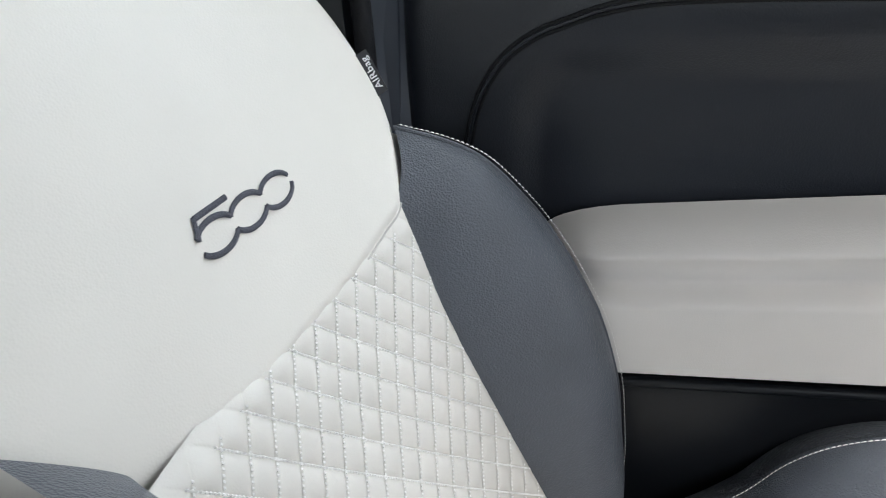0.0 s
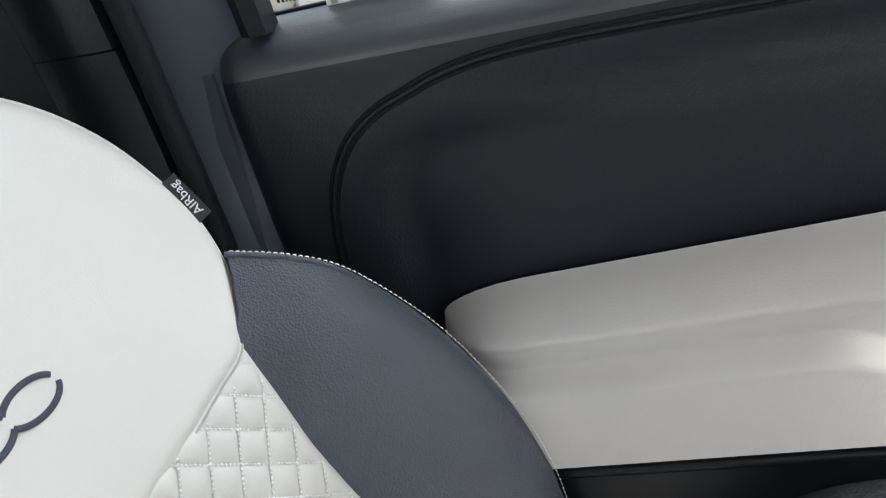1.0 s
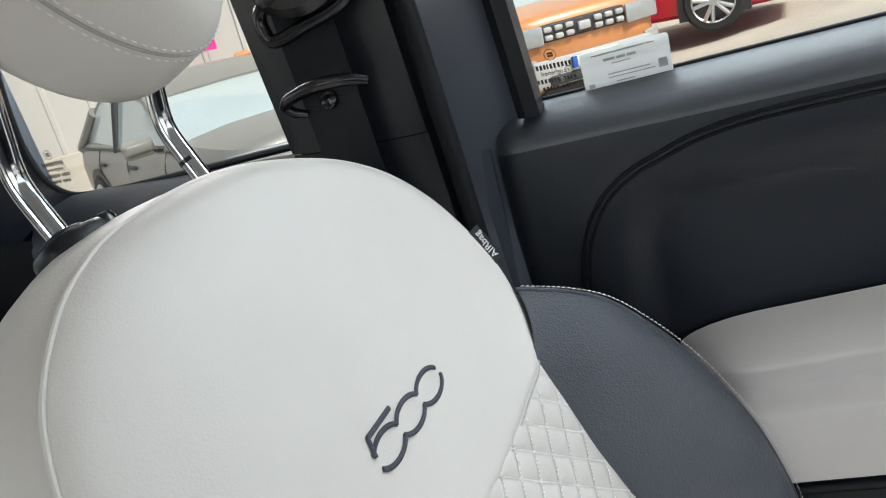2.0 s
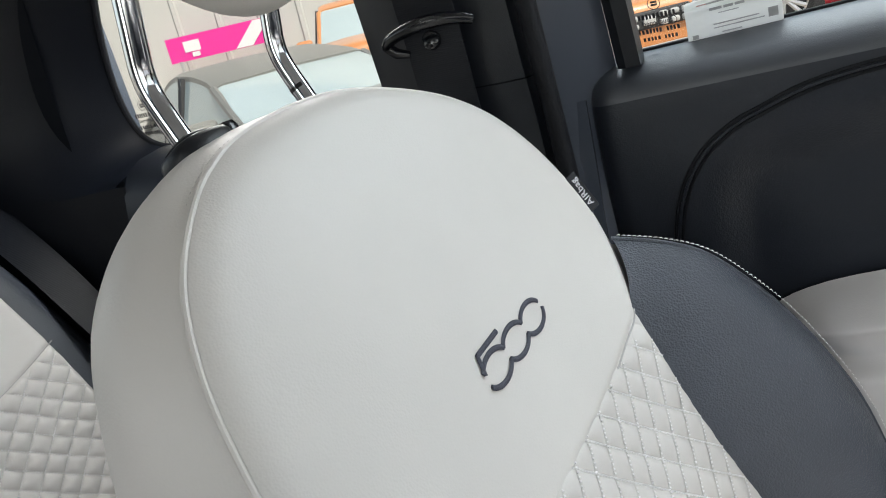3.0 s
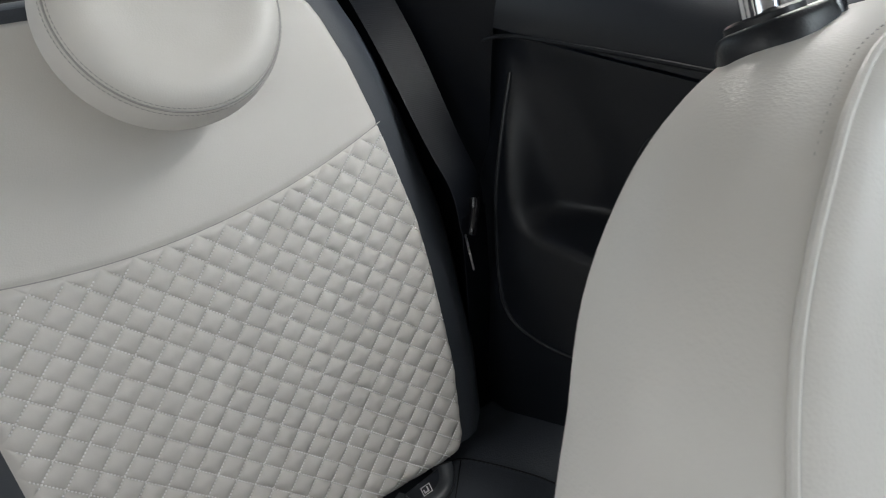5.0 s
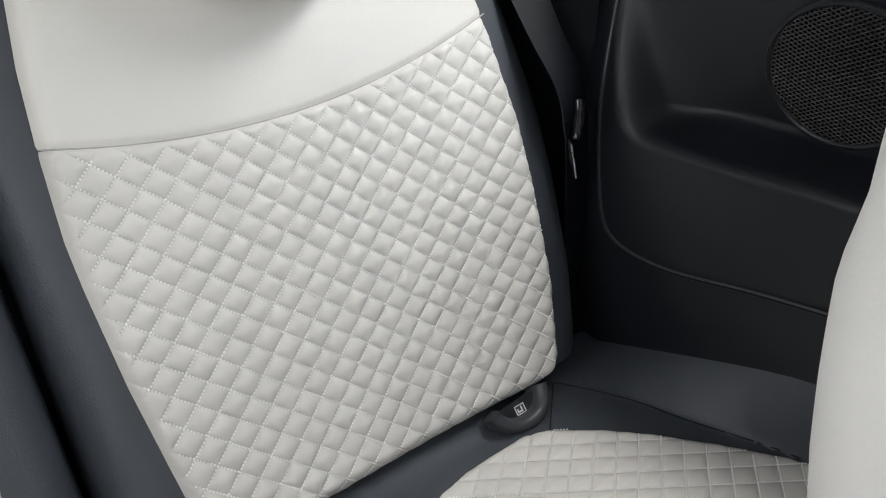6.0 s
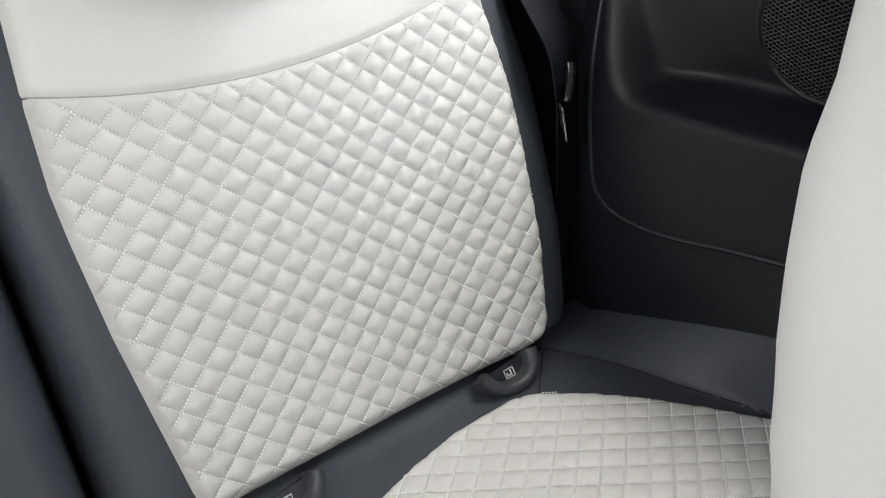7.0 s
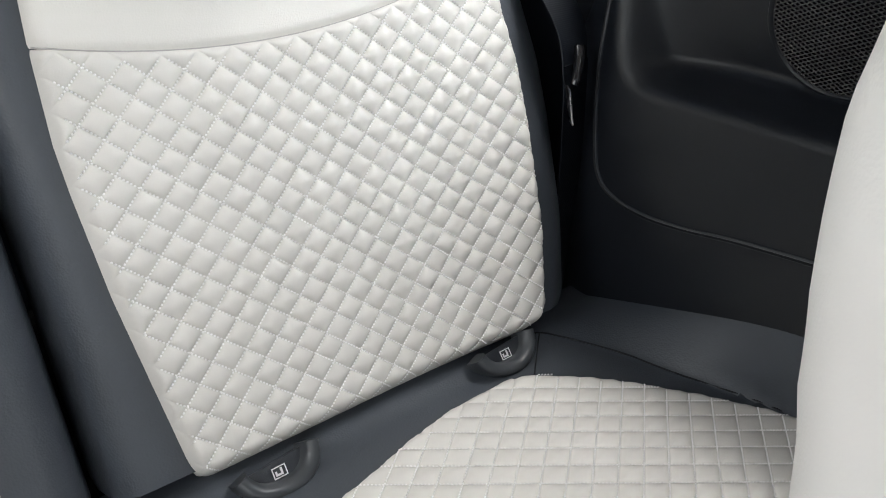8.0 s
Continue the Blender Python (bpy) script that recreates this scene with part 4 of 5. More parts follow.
    # lower bin
    part("door_bin_lip", tube([V3(0.598, y, 0.713 + 0.145 * (0.31 - y)) for y in np.linspace(0.42, -0.5, 30)], 0.0055, 10), SMOOTH_PLASTIC, door, "black lip of the door bin")
    part("door_bin", loft([[V3(0.604, y, 0.714 + 0.145 * (0.31 - y)), V3(0.600, y, 0.70), V3(0.606, y, 0.60), V3(0.612, y, 0.48), V3(0.625, y, 0.42), V3(0.64, y, 0.42), V3(0.64, y, 0.714 + 0.145 * (0.31 - y))] for y in np.linspace(0.44, -0.5, 12)]), SMOOTH_PLASTIC, door, "black door bin")
    # glass run and seal
    part("window_seal", moved(box(0.6715, y0, 1.076, 0.6785, 0.492, 1.0865, 0.002), Matrix(((1, 0, 0, 0), (0, 1, 0, 0), (0, -0.060, 1, 0.027), (0, 0, 0, 1)))), RUBBER, door, "black glass seal")
    return door


build_door()

# door glass: leans inwards and stands in the seal
DG0, DG1 = 0.676, 0.60
door_glass = structure("window_1", prism([V3(DG0, 0.486, 1.070), V3(DG0, -0.60, 1.130), V3(DG1, -0.25, 1.40), V3(DG1, 0.575, 1.40)], (0.004, 0, 0)), PANE, "clear side window glass of the front door", "window", False)
door_glass.visible_shadow = False


def etched_mark(where, along, up, size):
    """Small unreadable maker's mark on glass: a ring emblem and rows of short bars."""
    t = thing("glass_mark", where, "small black etched mark on the side glass", "glass marking", "glass markings")
    a, u = Vector(along).normalized(), Vector(up).normalized()
    nrm = a.cross(u).normalized()
    c = Vector(where)
    ring = [c + a * (size * 0.17 * math.cos(2 * math.pi * k / 24)) + u * (size * (0.62 + 0.17 * math.sin(2 * math.pi * k / 24))) for k in range(25)]
    part("emblem_ring", tube(ring, 0.00035, 5), INK_GREY, t, "ring emblem")
    rng = random.Random(5)
    for k in (-1, 1):
        q = [c + a * (size * e * 0.09) + u * (size * (0.62 + k * 0.04 + f * 0.03)) for e, f in ((-1, -1), (1, -1), (1, 1), (-1, 1))]
        part("emblem_bar", prism(q, nrm * 0.0002), INK_GREY, t, "", False)
    for dv, h, w, gap in ((0.27, 0.15, 1.05, 0.0), (-0.17, 0.13, 1.15, 0.3), (-0.40, 0.11, 0.95, 0.2)):
        x = -w / 2
        while x < w / 2:
            step = rng.uniform(0.085, 0.12)
            if not (gap and abs(x + w * 0.12) < 0.05):
                q = [c + a * (size * (x + e * step * 0.62)) + u * (size * (dv + f * h)) for e, f in ((0, -0.5), (1, -0.5), (1, 0.5), (0, 0.5))]
                part("mark_bar", prism(q, nrm * 0.0002), INK_GREY, t, "", False)
            x += step
    m = Matrix(((a.x, u.x, nrm.x, c.x), (a.y, u.y, nrm.y, c.y), (a.z, u.z, nrm.z, c.z), (0, 0, 0, 1)))
    part("lettering", writing("toughened", size * 0.20, m @ Matrix.Translation((0, size * 0.07, 0))), INK_GREY, t, "small word reversed as seen through the glass", False)
    badge = [c + a * (size * (-0.42 + 0.12 * math.cos(2 * math.pi * k / 20))) + u * (size * (0.06 + 0.12 * math.sin(2 * math.pi * k / 20))) for k in range(21)]
    part("emblem_ring", tube(badge, 0.0003, 5), INK_GREY, t, "ring emblem")
    return t


etched_mark((0.6655, 0.464, 1.104), (0.0, 1, 0), (-0.22, 0.05, 0.95), 0.030)

# card tucked into the seal
card = thing("service_card", (0.668, 0.403, 1.084), "white printed plastic card tucked into the window seal", "card")
cy = V3(-0.06, 0.02, 0.998).normalized()
ca = V3(0, -1, 0.058).normalized()
co = V3(0.6695, 0.441, 1.080)


def card_rect(a0, b0, a1, b1, lift=0.0):
    n = V3(-1, 0, -0.06).normalized()
    return [co + ca * a + cy * b + n * lift for a, b in ((a0, b0), (a1, b0), (a1, b1), (a0, b1))]


def round_rect(a0, b0, a1, b1, r, lift=0.0):
    n = V3(-1, 0, -0.06).normalized()
    pts = []
    for cx, cyy, s in ((a1 - r, b0 + r, -90), (a1 - r, b1 - r, 0), (a0 + r, b1 - r, 90), (a0 + r, b0 + r, 180)):
        for k in range(6):
            th = radians(s + 18 * k)
            pts.append(co + ca * (cx + r * math.cos(th)) + cy * (cyy + r * math.sin(th)) + n * lift)
    return pts


part("card_sheet", prism(round_rect(0, 0, 0.076, 0.036, 0.003), V3(-0.0008, 0, 0)), CARD, card, "white plastic card", False)
for a0, b0, a1, b1, ink in ((0.010, 0.0312, 0.018, 0.0322, INK_RED), (0.018, 0.0310, 0.056, 0.0324, PALE_INK), (0.057, 0.0312, 0.064, 0.0322, INK_RED), (0.020, 0.0252, 0.030, 0.0274, PALE_INK), (0.0315, 0.0252, 0.039, 0.0274, PALE_INK), (0.0405, 0.0252, 0.048, 0.0274, PALE_INK), (0.027, 0.0218, 0.043, 0.0226, PALE_INK), (0.022, 0.0130, 0.058, 0.0140, PALE_INK), (0.022, 0.0100, 0.062, 0.0109, PALE_INK), (0.028, 0.0056, 0.044, 0.0066, PALE_INK)):
    part("print_bar", prism(card_rect(a0, b0, a1, b1, 0.0011), V3(-0.0002, 0, 0)), ink, card, "", False)
part("print_block", prism(card_rect(0.065, 0.009, 0.0725, 0.0165, 0.0011), V3(-0.0002, 0, 0)), PALE_INK, card, "grey printed square", False)
part("print_block", prism(card_rect(0.004, 0.0045, 0.009, 0.008, 0.0011), V3(-0.0002, 0, 0)), PALE_INK, card, "grey printed emblem", False)


# ---- door pillar ----
def sheet(rows, mat, name, parent, label=""):
    return part(name, loft([[V3(*q) for q in r] for r in rows], False, False), mat, parent, label)


pillar = thing("door_pillar", (0.60, 0.62, 0.35), "black trimmed door pillar with rubber seal", "car pillar", kind="structure")
heights = [0.40, 0.60, 0.80, 0.95, 1.085, 1.0875, 1.20, 1.32, 1.43]


def pillar_x(z):
    return 0.590 - 0.030 * max(0.0, (z - 1.0) / 0.4)


def pillar_y(z):
    return 0.010 * max(0.0, (z - 1.0) / 0.2) - 0.012 * max(0.0, (1.0 - z) / 0.2)


rows_low, rows_up = [], []
for z in [0.40, 0.60, 0.80, 0.95, 1.05, 1.087]:
    x, dy = pillar_x(z), pillar_y(z)
    rows_low.append([(x + 0.045, 0.560 + dy, z), (x + 0.018, 0.556 + dy, z), (x + 0.006, 0.560 + dy, z), (x, 0.572 + dy, z), (x - 0.004, 0.62 + dy, z), (x - 0.002, 0.678 + dy, z), (x + 0.008, 0.699 + dy, z), (x + 0.04, 0.712 + dy, z)])
for z in [1.0885, 1.15, 1.22, 1.30, 1.38, 1.44]:
    x, dy = pillar_x(z) - 0.0015, pillar_y(z)
    rows_up.append([(x + 0.045, 0.560 + dy, z), (x + 0.018, 0.556 + dy, z), (x + 0.006, 0.560 + dy, z), (x, 0.572 + dy, z), (x - 0.004, 0.62 + dy, z), (x - 0.002, 0.678 + dy, z), (x + 0.008, 0.699 + dy, z), (x + 0.04, 0.712 + dy, z)])
sheet(rows_low, PILLAR_PLASTIC, "lower_trim", pillar, "grained black lower pillar trim")
part("backing", box(0.602, 0.565, 0.9, 0.63, 0.702, 1.2, 0.0), RUBBER, pillar)
sheet(rows_up, PILLAR_PLASTIC, "upper_trim", pillar, "grained black upper pillar trim")
part("seal", loft([[V3(pillar_x(z) + 0.012 + 0.010 * math.cos(2 * math.pi * k / 14), 0.546 + pillar_y(z) + 0.0085 * math.sin(2 * math.pi * k / 14), z) for k in range(14)] for z in heights]), RUBBER, pillar, "black rubber door seal")
part("painted_frame", loft([[V3(pillar_x(z) + a, b + pillar_y(z) * 1.4, z) for a, b in ((0.040, 0.562), (0.050, 0.545), (0.062, 0.515), (0.074, 0.498), (0.100, 0.498), (0.100, 0.56))] for z in [0.45, 0.80, 1.0, 1.05, 1.12, 1.20, 1.32, 1.43]]), BODY_BLUE, pillar, "dark blue painted pillar frame")
part("frame_edge", loft([[V3(pillar_x(z) + 0.052 + a, 0.490 + b + 0.095 * max(0, (z - 1.07)) * 2.4 * 0.33, z) for a, b in ((0, 0), (0.004, -0.012), (0.026, -0.012), (0.026, 0.006), (0.004, 0.008))] for z in [1.075, 1.12, 1.18, 1.25, 1.33, 1.43]]), SMOOTH_PLASTIC, pillar, "black window frame strip")

part("jamb", box(0.640, 0.531, 0.35, 0.735, 0.566, 1.052, 0.0), BODY_BLUE, pillar, "dark blue door jamb")

# ---- rear side of the cabin ----
quarter = thing("quarter_trim", (0.60, 0.90, 0.40), "black moulded rear side trim with a storage recess", "car trim", kind="structure")
# ledge below the quarter window, rolling down into the side
ledge = []
for y in np.linspace(0.70, 1.076, 24):
    ledge.append([V3(0.672, y, 1.074), V3(0.655, y, 1.073), V3(0.62, y, 1.068), V3(0.595, y, 1.055), V3(0.580, y, 1.035), V3(0.573, y, 1.010), V3(0.571, y, 0.995)])
part("ledge", loft(ledge, False, False), SMOOTH_PLASTIC, quarter, "black ledge under the side window")
def side_face(y, z):
    """Depth of the side trim: a sunk tray in its upper half, a swelling panel below."""
    def smooth(e0, e1, v):
        t = max(0.0, min(1.0, (v - e0) / (e1 - e0)))
        return t * t * (3 - 2 * t)
    tray_low = 0.796 + 0.05 * max(0.0, 0.97 - y)
    tail = 1.014 + 0.36 * (z - 0.824)
    inside = smooth(tray_low - 0.006, tray_low + 0.026, z) * smooth(tail + 0.006, tail - 0.030, y) * max(0.0, min(1.0, (0.990 - z) / 0.19))
    base = 0.549 + 0.021 * smooth(0.80, 0.99, z) - 0.004 * smooth(0.80, 0.45, z)
    return base + 0.075 * inside * smooth(tail + 0.02, tail - 0.10, y) ** 0.5 + 0.02 * smooth(1.02, 1.10, y)


part("side_panel", grid(lambda a, b: V3(side_face(0.62 + 0.68 * a, 0.42 + 0.572 * b), 0.62 + 0.68 * a, 0.42 + 0.572 * b), 110, 110), SMOOTH_PLASTIC, quarter, "black moulded side panel with tray")
top_joint = spline([(0, 0.70, 1.009), (0, 0.80, 1.005), (0, 0.90, 1.001), (0, 1.0, 0.9955), (0, 1.04, 0.992), (0, 1.07, 0.986), (0, 1.09, 0.975), (0, 1.100, 0.955), (0, 1.102, 0.90)], 60)
part("joint", tube([V3(min(0.571, side_face(q.y, min(q.z, 0.99))) - 0.001, q.y, q.z) for q in top_joint], 0.0024, 8), RUBBER, quarter, "dark panel joint")
gl = spline([(0, 1.052, 0.95), (0, 1.048, 0.86), (0, 1.041, 0.78), (0, 1.032, 0.728), (0, 1.020, 0.690), (0, 0.998, 0.672), (0, 0.955, 0.667), (0, 0.906, 0.673), (0, 0.847, 0.686), (0, 0.772, 0.699), (0, 0.64, 0.72)], 90)
part("groove", tube([V3(side_face(q.y, q.z) - 0.0002, q.y, q.z) for q in gl], 0.0022, 8), RUBBER, quarter, "dark curved panel joint")
part("groove_lip", tube([V3(side_face(q.y, q.z) - 0.0010, q.y - 0.003, q.z + 0.003) for q in gl], 0.0015, 6), PLASTIC, quarter)

# speaker grille in the tray
grille = thing("speaker_grille", (0.61, 0.828, 0.886), "round black perforated loudspeaker grille in the side trim", "loudspeaker")

def grille_x(z):
    return 0.5955 - 0.25 * (z - 0.886)


part("rim", tube([V3(grille_x(0.886 + 0.062 * math.sin(2 * math.pi * k / 64)), 0.828 + 0.067 * math.cos(2 * math.pi * k / 64), 0.886 + 0.062 * math.sin(2 * math.pi * k / 64)) for k in range(65)], 0.003, 8), SMOOTH_PLASTIC, grille, "black grille rim")
bars = []
for k in range(-18, 19):
    for fam in (0, 1):
        o = k * 0.0036
        half = math.sqrt(max(0.0, 0.064 ** 2 - o * o))
        if half < 0.01:
            continue
        c, s = math.cos(radians(30 if fam else -30)), math.sin(radians(30 if fam else -30))
        p = [V3(grille_x(0.886 + (c * o + s * e) * 0.93) - 0.001, 0.828 + (-s * o + c * e), 0.886 + (c * o + s * e) * 0.93) for e in (-half, half)]
        bars.append(tube(p, 0.0009, 5))
tagged(part("mesh", joined(*bars), GLOSS_BLACK, grille, "black woven grille mesh"), kind="stuff")
part("back_plate", prism([V3(grille_x(0.886 + 0.061 * math.sin(2 * math.pi * k / 40)) + 0.002, 0.828 + 0.066 * math.cos(2 * math.pi * k / 40), 0.886 + 0.061 * math.sin(2 * math.pi * k / 40)) for k in range(40)], (0.003, 0, 0)), RUBBER, grille)

# quarter glass and the frame around it
def window_outline(r=0.0):
    pts = [(0.700, 1.083), (0.745, 1.0830 - r), (0.90, 1.075 - r), (1.01, 1.070 - r), (1.065, 1.071 - r), (1.095 + r * 0.7, 1.080 - r * 0.7), (1.114 + r, 1.103), (1.119 + r, 1.15), (1.104 + r, 1.22), (1.07 + r, 1.29), (1.0, 1.345 + r), (0.70, 1.37 + r)]
    return pts


def tumble(z):
    return 0.668 - 0.10 * max(0.0, z - 1.075)


outline = [V3(tumble(z), y, z) for y, z in window_outline()]
quarter_glass = structure("window_2", prism([V3(tumble(z) + 0.006, y, z) for y, z in window_outline(0.012)], (0.004, 0, 0)), PANE, "clear fixed rear side window glass", "window", False)
quarter_glass.visible_shadow = False
seal_path = spline([tuple(q) for q in outline], 140)
part("window_seal", tube(seal_path, 0.004, 8), RUBBER, quarter, "black rubber window seal")
etched_mark((0.664, 1.087, 1.106), (0, 1, 0), (-0.1, 0, 1), 0.034)
# black trim that frames the glass towards roof and tail
inner = window_outline(0.0)
frame_pts_in = [V3(tumble(z) - 0.001, y, z) for y, z in inner[4:]]
frame_pts_out = [V3(0.585, 1.09, 1.045), V3(0.560, 1.17, 1.03), V3(0.525, 1.28, 1.08), V3(0.50, 1.34, 1.16), V3(0.50, 1.36, 1.26), V3(0.52, 1.33, 1.36), V3(0.56, 1.15, 1.425), V3(0.60, 0.70, 1.43)]
n = 40
pin, pout = spline([tuple(q) for q in frame_pts_in], n), spline([tuple(q) for q in frame_pts_out], n)


def rear_frame(a, b):
    i = int(round(a * n))
    q = pin[i].lerp(pout[i], b)
    q.x -= 0.03 * math.sin(math.pi * b) * 0.6
    return q


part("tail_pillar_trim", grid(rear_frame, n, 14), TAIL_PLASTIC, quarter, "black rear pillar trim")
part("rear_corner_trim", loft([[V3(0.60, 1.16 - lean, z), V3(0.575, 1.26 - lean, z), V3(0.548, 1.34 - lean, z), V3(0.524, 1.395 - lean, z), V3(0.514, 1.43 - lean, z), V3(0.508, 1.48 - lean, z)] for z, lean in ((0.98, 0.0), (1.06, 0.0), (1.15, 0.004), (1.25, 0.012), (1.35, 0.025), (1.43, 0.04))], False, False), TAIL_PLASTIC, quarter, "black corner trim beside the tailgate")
def ledge_x(z):
    return 0.571 + 0.006 * max(0.0, min(1.0, (z - 0.995) / 0.03)) + 0.35 * max(0.0, z - 1.022)


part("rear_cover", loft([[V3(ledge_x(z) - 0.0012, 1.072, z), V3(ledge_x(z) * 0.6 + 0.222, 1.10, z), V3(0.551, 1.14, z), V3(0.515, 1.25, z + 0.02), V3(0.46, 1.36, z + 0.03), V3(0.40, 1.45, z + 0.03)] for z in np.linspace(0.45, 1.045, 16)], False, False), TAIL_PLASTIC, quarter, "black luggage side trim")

# ---- the plain rest of the cabin ----
GROUND = 0.05
structure("floor", box(-0.70, -0.95, 0.285, 0.70, 1.70, 0.325, 0.01), CARPET, "dark carpeted cabin floor", "car floor")
structure("roof", box(-0.60, -0.38, 1.452, 0.60, 1.45, 1.49, 0.015), BODY_BLUE, "dark blue car roof", "car roof")
structure("ceiling", box(-0.60, -0.36, 1.432, 0.60, 1.43, 1.450, 0.004), HEADLINER, "pale grey roof lining", "roof lining")
structure("roof_rail", joined(tube([V3(0.60, -0.40, 1.435), V3(0.605, 0.6, 1.445), V3(0.58, 1.44, 1.43)], 0.032, 12), tube([V3(-0.60, -0.40, 1.435), V3(-0.605, 0.6, 1.445), V3(-0.58, 1.44, 1.43)], 0.032, 12)), PLASTIC, "black trimmed roof edges", "car trim")
structure("front_pillar", joined(tube([V3(0.60, -0.38, 1.435), V3(0.66, -0.70, 1.20), V3(0.68, -0.98, 0.98)], 0.035, 12), tube([V3(-0.60, -0.38, 1.435), V3(-0.66, -0.70, 1.20), V3(-0.68, -0.98, 0.98)], 0.035, 12)), PLASTIC, "black windscreen pillars", "car pillar")
structure("dashboard", loft([[V3(x, -0.98, 0.97), V3(x, -0.70, 0.985), V3(x, -0.58, 0.965), V3(x, -0.53, 0.91), V3(x, -0.55, 0.75), V3(x, -0.64, 0.66), V3(x, -0.66, 0.33), V3(x, -0.98, 0.33)] for x in np.linspace(-0.67, 0.67, 8)]), PLASTIC, "black plain dashboard", "dashboard")
windscreen = structure("window_3", prism([V3(-0.64, -0.97, 1.0), V3(0.64, -0.97, 1.0), V3(0.58, -0.40, 1.43), V3(-0.58, -0.40, 1.43)], (0, -0.004, 0.003)), CABIN_PANE, "clear windscreen glass", "window", False)
windscreen.visible_shadow = False
structure("wall_east", joined(box(-0.735, -0.95, 0.33, -0.66, 0.56, 1.06, 0.012), box(-0.735, 0.562, 0.33, -0.60, 1.68, 1.06, 0.012), box(-0.70, 0.50, 1.062, -0.60, 0.70, 1.43, 0.012), loft([[V3(-0.69, 1.12, 1.062), V3(-0.56, 1.16, 1.062), V3(-0.50, 1.45, 1.062), V3(-0.62, 1.62, 1.062)], [V3(-0.64, 1.06, 1.43), V3(-0.55, 1.08, 1.43), V3(-0.52, 1.38, 1.43), V3(-0.58, 1.45, 1.43)]])), PLASTIC, "black trimmed driver's side of the cabin", "car side")
east_glass = structure("window_4", joined(prism([V3(-0.68, 0.50, 1.06), V3(-0.68, -0.62, 1.06), V3(-0.61, -0.30, 1.42), V3(-0.61, 0.55, 1.42)], (-0.004, 0, 0)), prism([V3(-0.67, 0.70, 1.06), V3(-0.67, 1.13, 1.06), V3(-0.62, 1.07, 1.42), V3(-0.62, 0.70, 1.42)], (-0.004, 0, 0))), CABIN_PANE, "clear driver's side window glass", "window", False)
east_glass.visible_shadow = False
structure("tailgate", joined(box(-0.62, 1.66, 0.33, 0.62, 1.72, 1.035, 0.012), tube([V3(-0.56, 1.67, 1.05), V3(0.56, 1.67, 1.05)], 0.022, 10), tube([V3(0.60, 1.68, 1.02), V3(0.555, 1.56, 1.24), V3(0.54, 1.46, 1.43)], 0.026, 12), tube([V3(-0.60, 1.68, 1.02), V3(-0.555, 1.56, 1.24), V3(-0.54, 1.46, 1.43)], 0.026, 12)), BODY_BLUE, "dark blue tailgate with its window frame", "tailgate")
rear_glass = structure("window_5", prism([V3(-0.56, 1.675, 1.05), V3(0.56, 1.675, 1.05), V3(0.53, 1.47, 1.42), V3(-0.53, 1.47, 1.42)], (0, 0.004, 0.002)), CABIN_PANE, "clear rear window glass", "window", False)
rear_glass.visible_shadow = False
structure("tailgate_seal", tube(spline([V3(0.515, 1.62, 1.03), V3(0.535, 1.575, 1.10), V3(0.530, 1.53, 1.22), V3(0.515, 1.46, 1.40)], 30), 0.008, 10), RUBBER, "black rubber tailgate seal", "car trim")
structure("shelf", box(-0.56, 1.32, 0.965, 0.50, 1.655, 0.985, 0.004), CARPET, "dark parcel shelf behind the rear seat", "parcel shelf")
structure("wall_west", box(0.66, 0.545, 0.33, 0.735, 1.68, 1.055, 0.012), BODY_BLUE, "dark blue outer rear side panel", "car side")
structure("tail_skin", loft([[V3(0.70, 1.14, 1.057), V3(0.66, 1.15, 1.057), V3(0.60, 1.66, 1.057), V3(0.66, 1.68, 1.057)], [V3(0.65, 1.10, 1.44), V3(0.62, 1.11, 1.44), V3(0.575, 1.43, 1.44), V3(0.60, 1.46, 1.44)]]), BODY_BLUE, "dark blue outer tail pillar", "car pillar")

# ---- outside: yard, building and parked cars ----
YARD = material("sandy_concrete", (0.47, 0.425, 0.36), 0.9, grain=0.6, grain_size=40, vary=0.22, vary_size=0.9)
CLAD = material("cream_wall_cladding", (0.52, 0.51, 0.488), 0.55, vary=0.05, vary_size=0.6)
PINK = material("pink_banner", (0.75, 0.03, 0.30), 0.5, vary=0.05)
ORANGE = material("orange_paint", (0.56, 0.225, 0.075), 0.38, vary=0.05, coat=0.4)
RED = material("red_paint", (0.52, 0.018, 0.04), 0.22, vary=0.05, coat=0.9)
GREIGE = material("taupe_paint", (0.185, 0.183, 0.170), 0.42, vary=0.06, coat=0.25)
# opaque glass, its pale base colour painted as the reflected sky
CAR_GLASS = material("sky_pale_car_glass", (0.40, 0.47, 0.48), 0.09, vary=0.1, vary_size=1.0, spec=0.9)
LAMP_GLASS = material("headlamp_glass", (0.42, 0.44, 0.46), 0.14, metal=0.4, vary=0.15, vary_size=14)
TYRE = material("tyre", (0.025, 0.025, 0.026), 0.85, grain=0.3, grain_size=80, vary=0.1)
ALLOY = material("alloy", (0.60, 0.60, 0.61), 0.3, metal=0.8, vary=0.08)
SILVER = material("silver_plastic", (0.50, 0.50, 0.50), 0.35, metal=0.4, vary=0.08)
PLATE = material("number_plate", (0.72, 0.72, 0.70), 0.4, vary=0.04)
PLATE_BLUE = material("plate_blue", (0.02, 0.10, 0.45), 0.4, vary=0.04)
BLACK_TRIM = material("black_trim", (0.03, 0.03, 0.032), 0.5, vary=0.1)


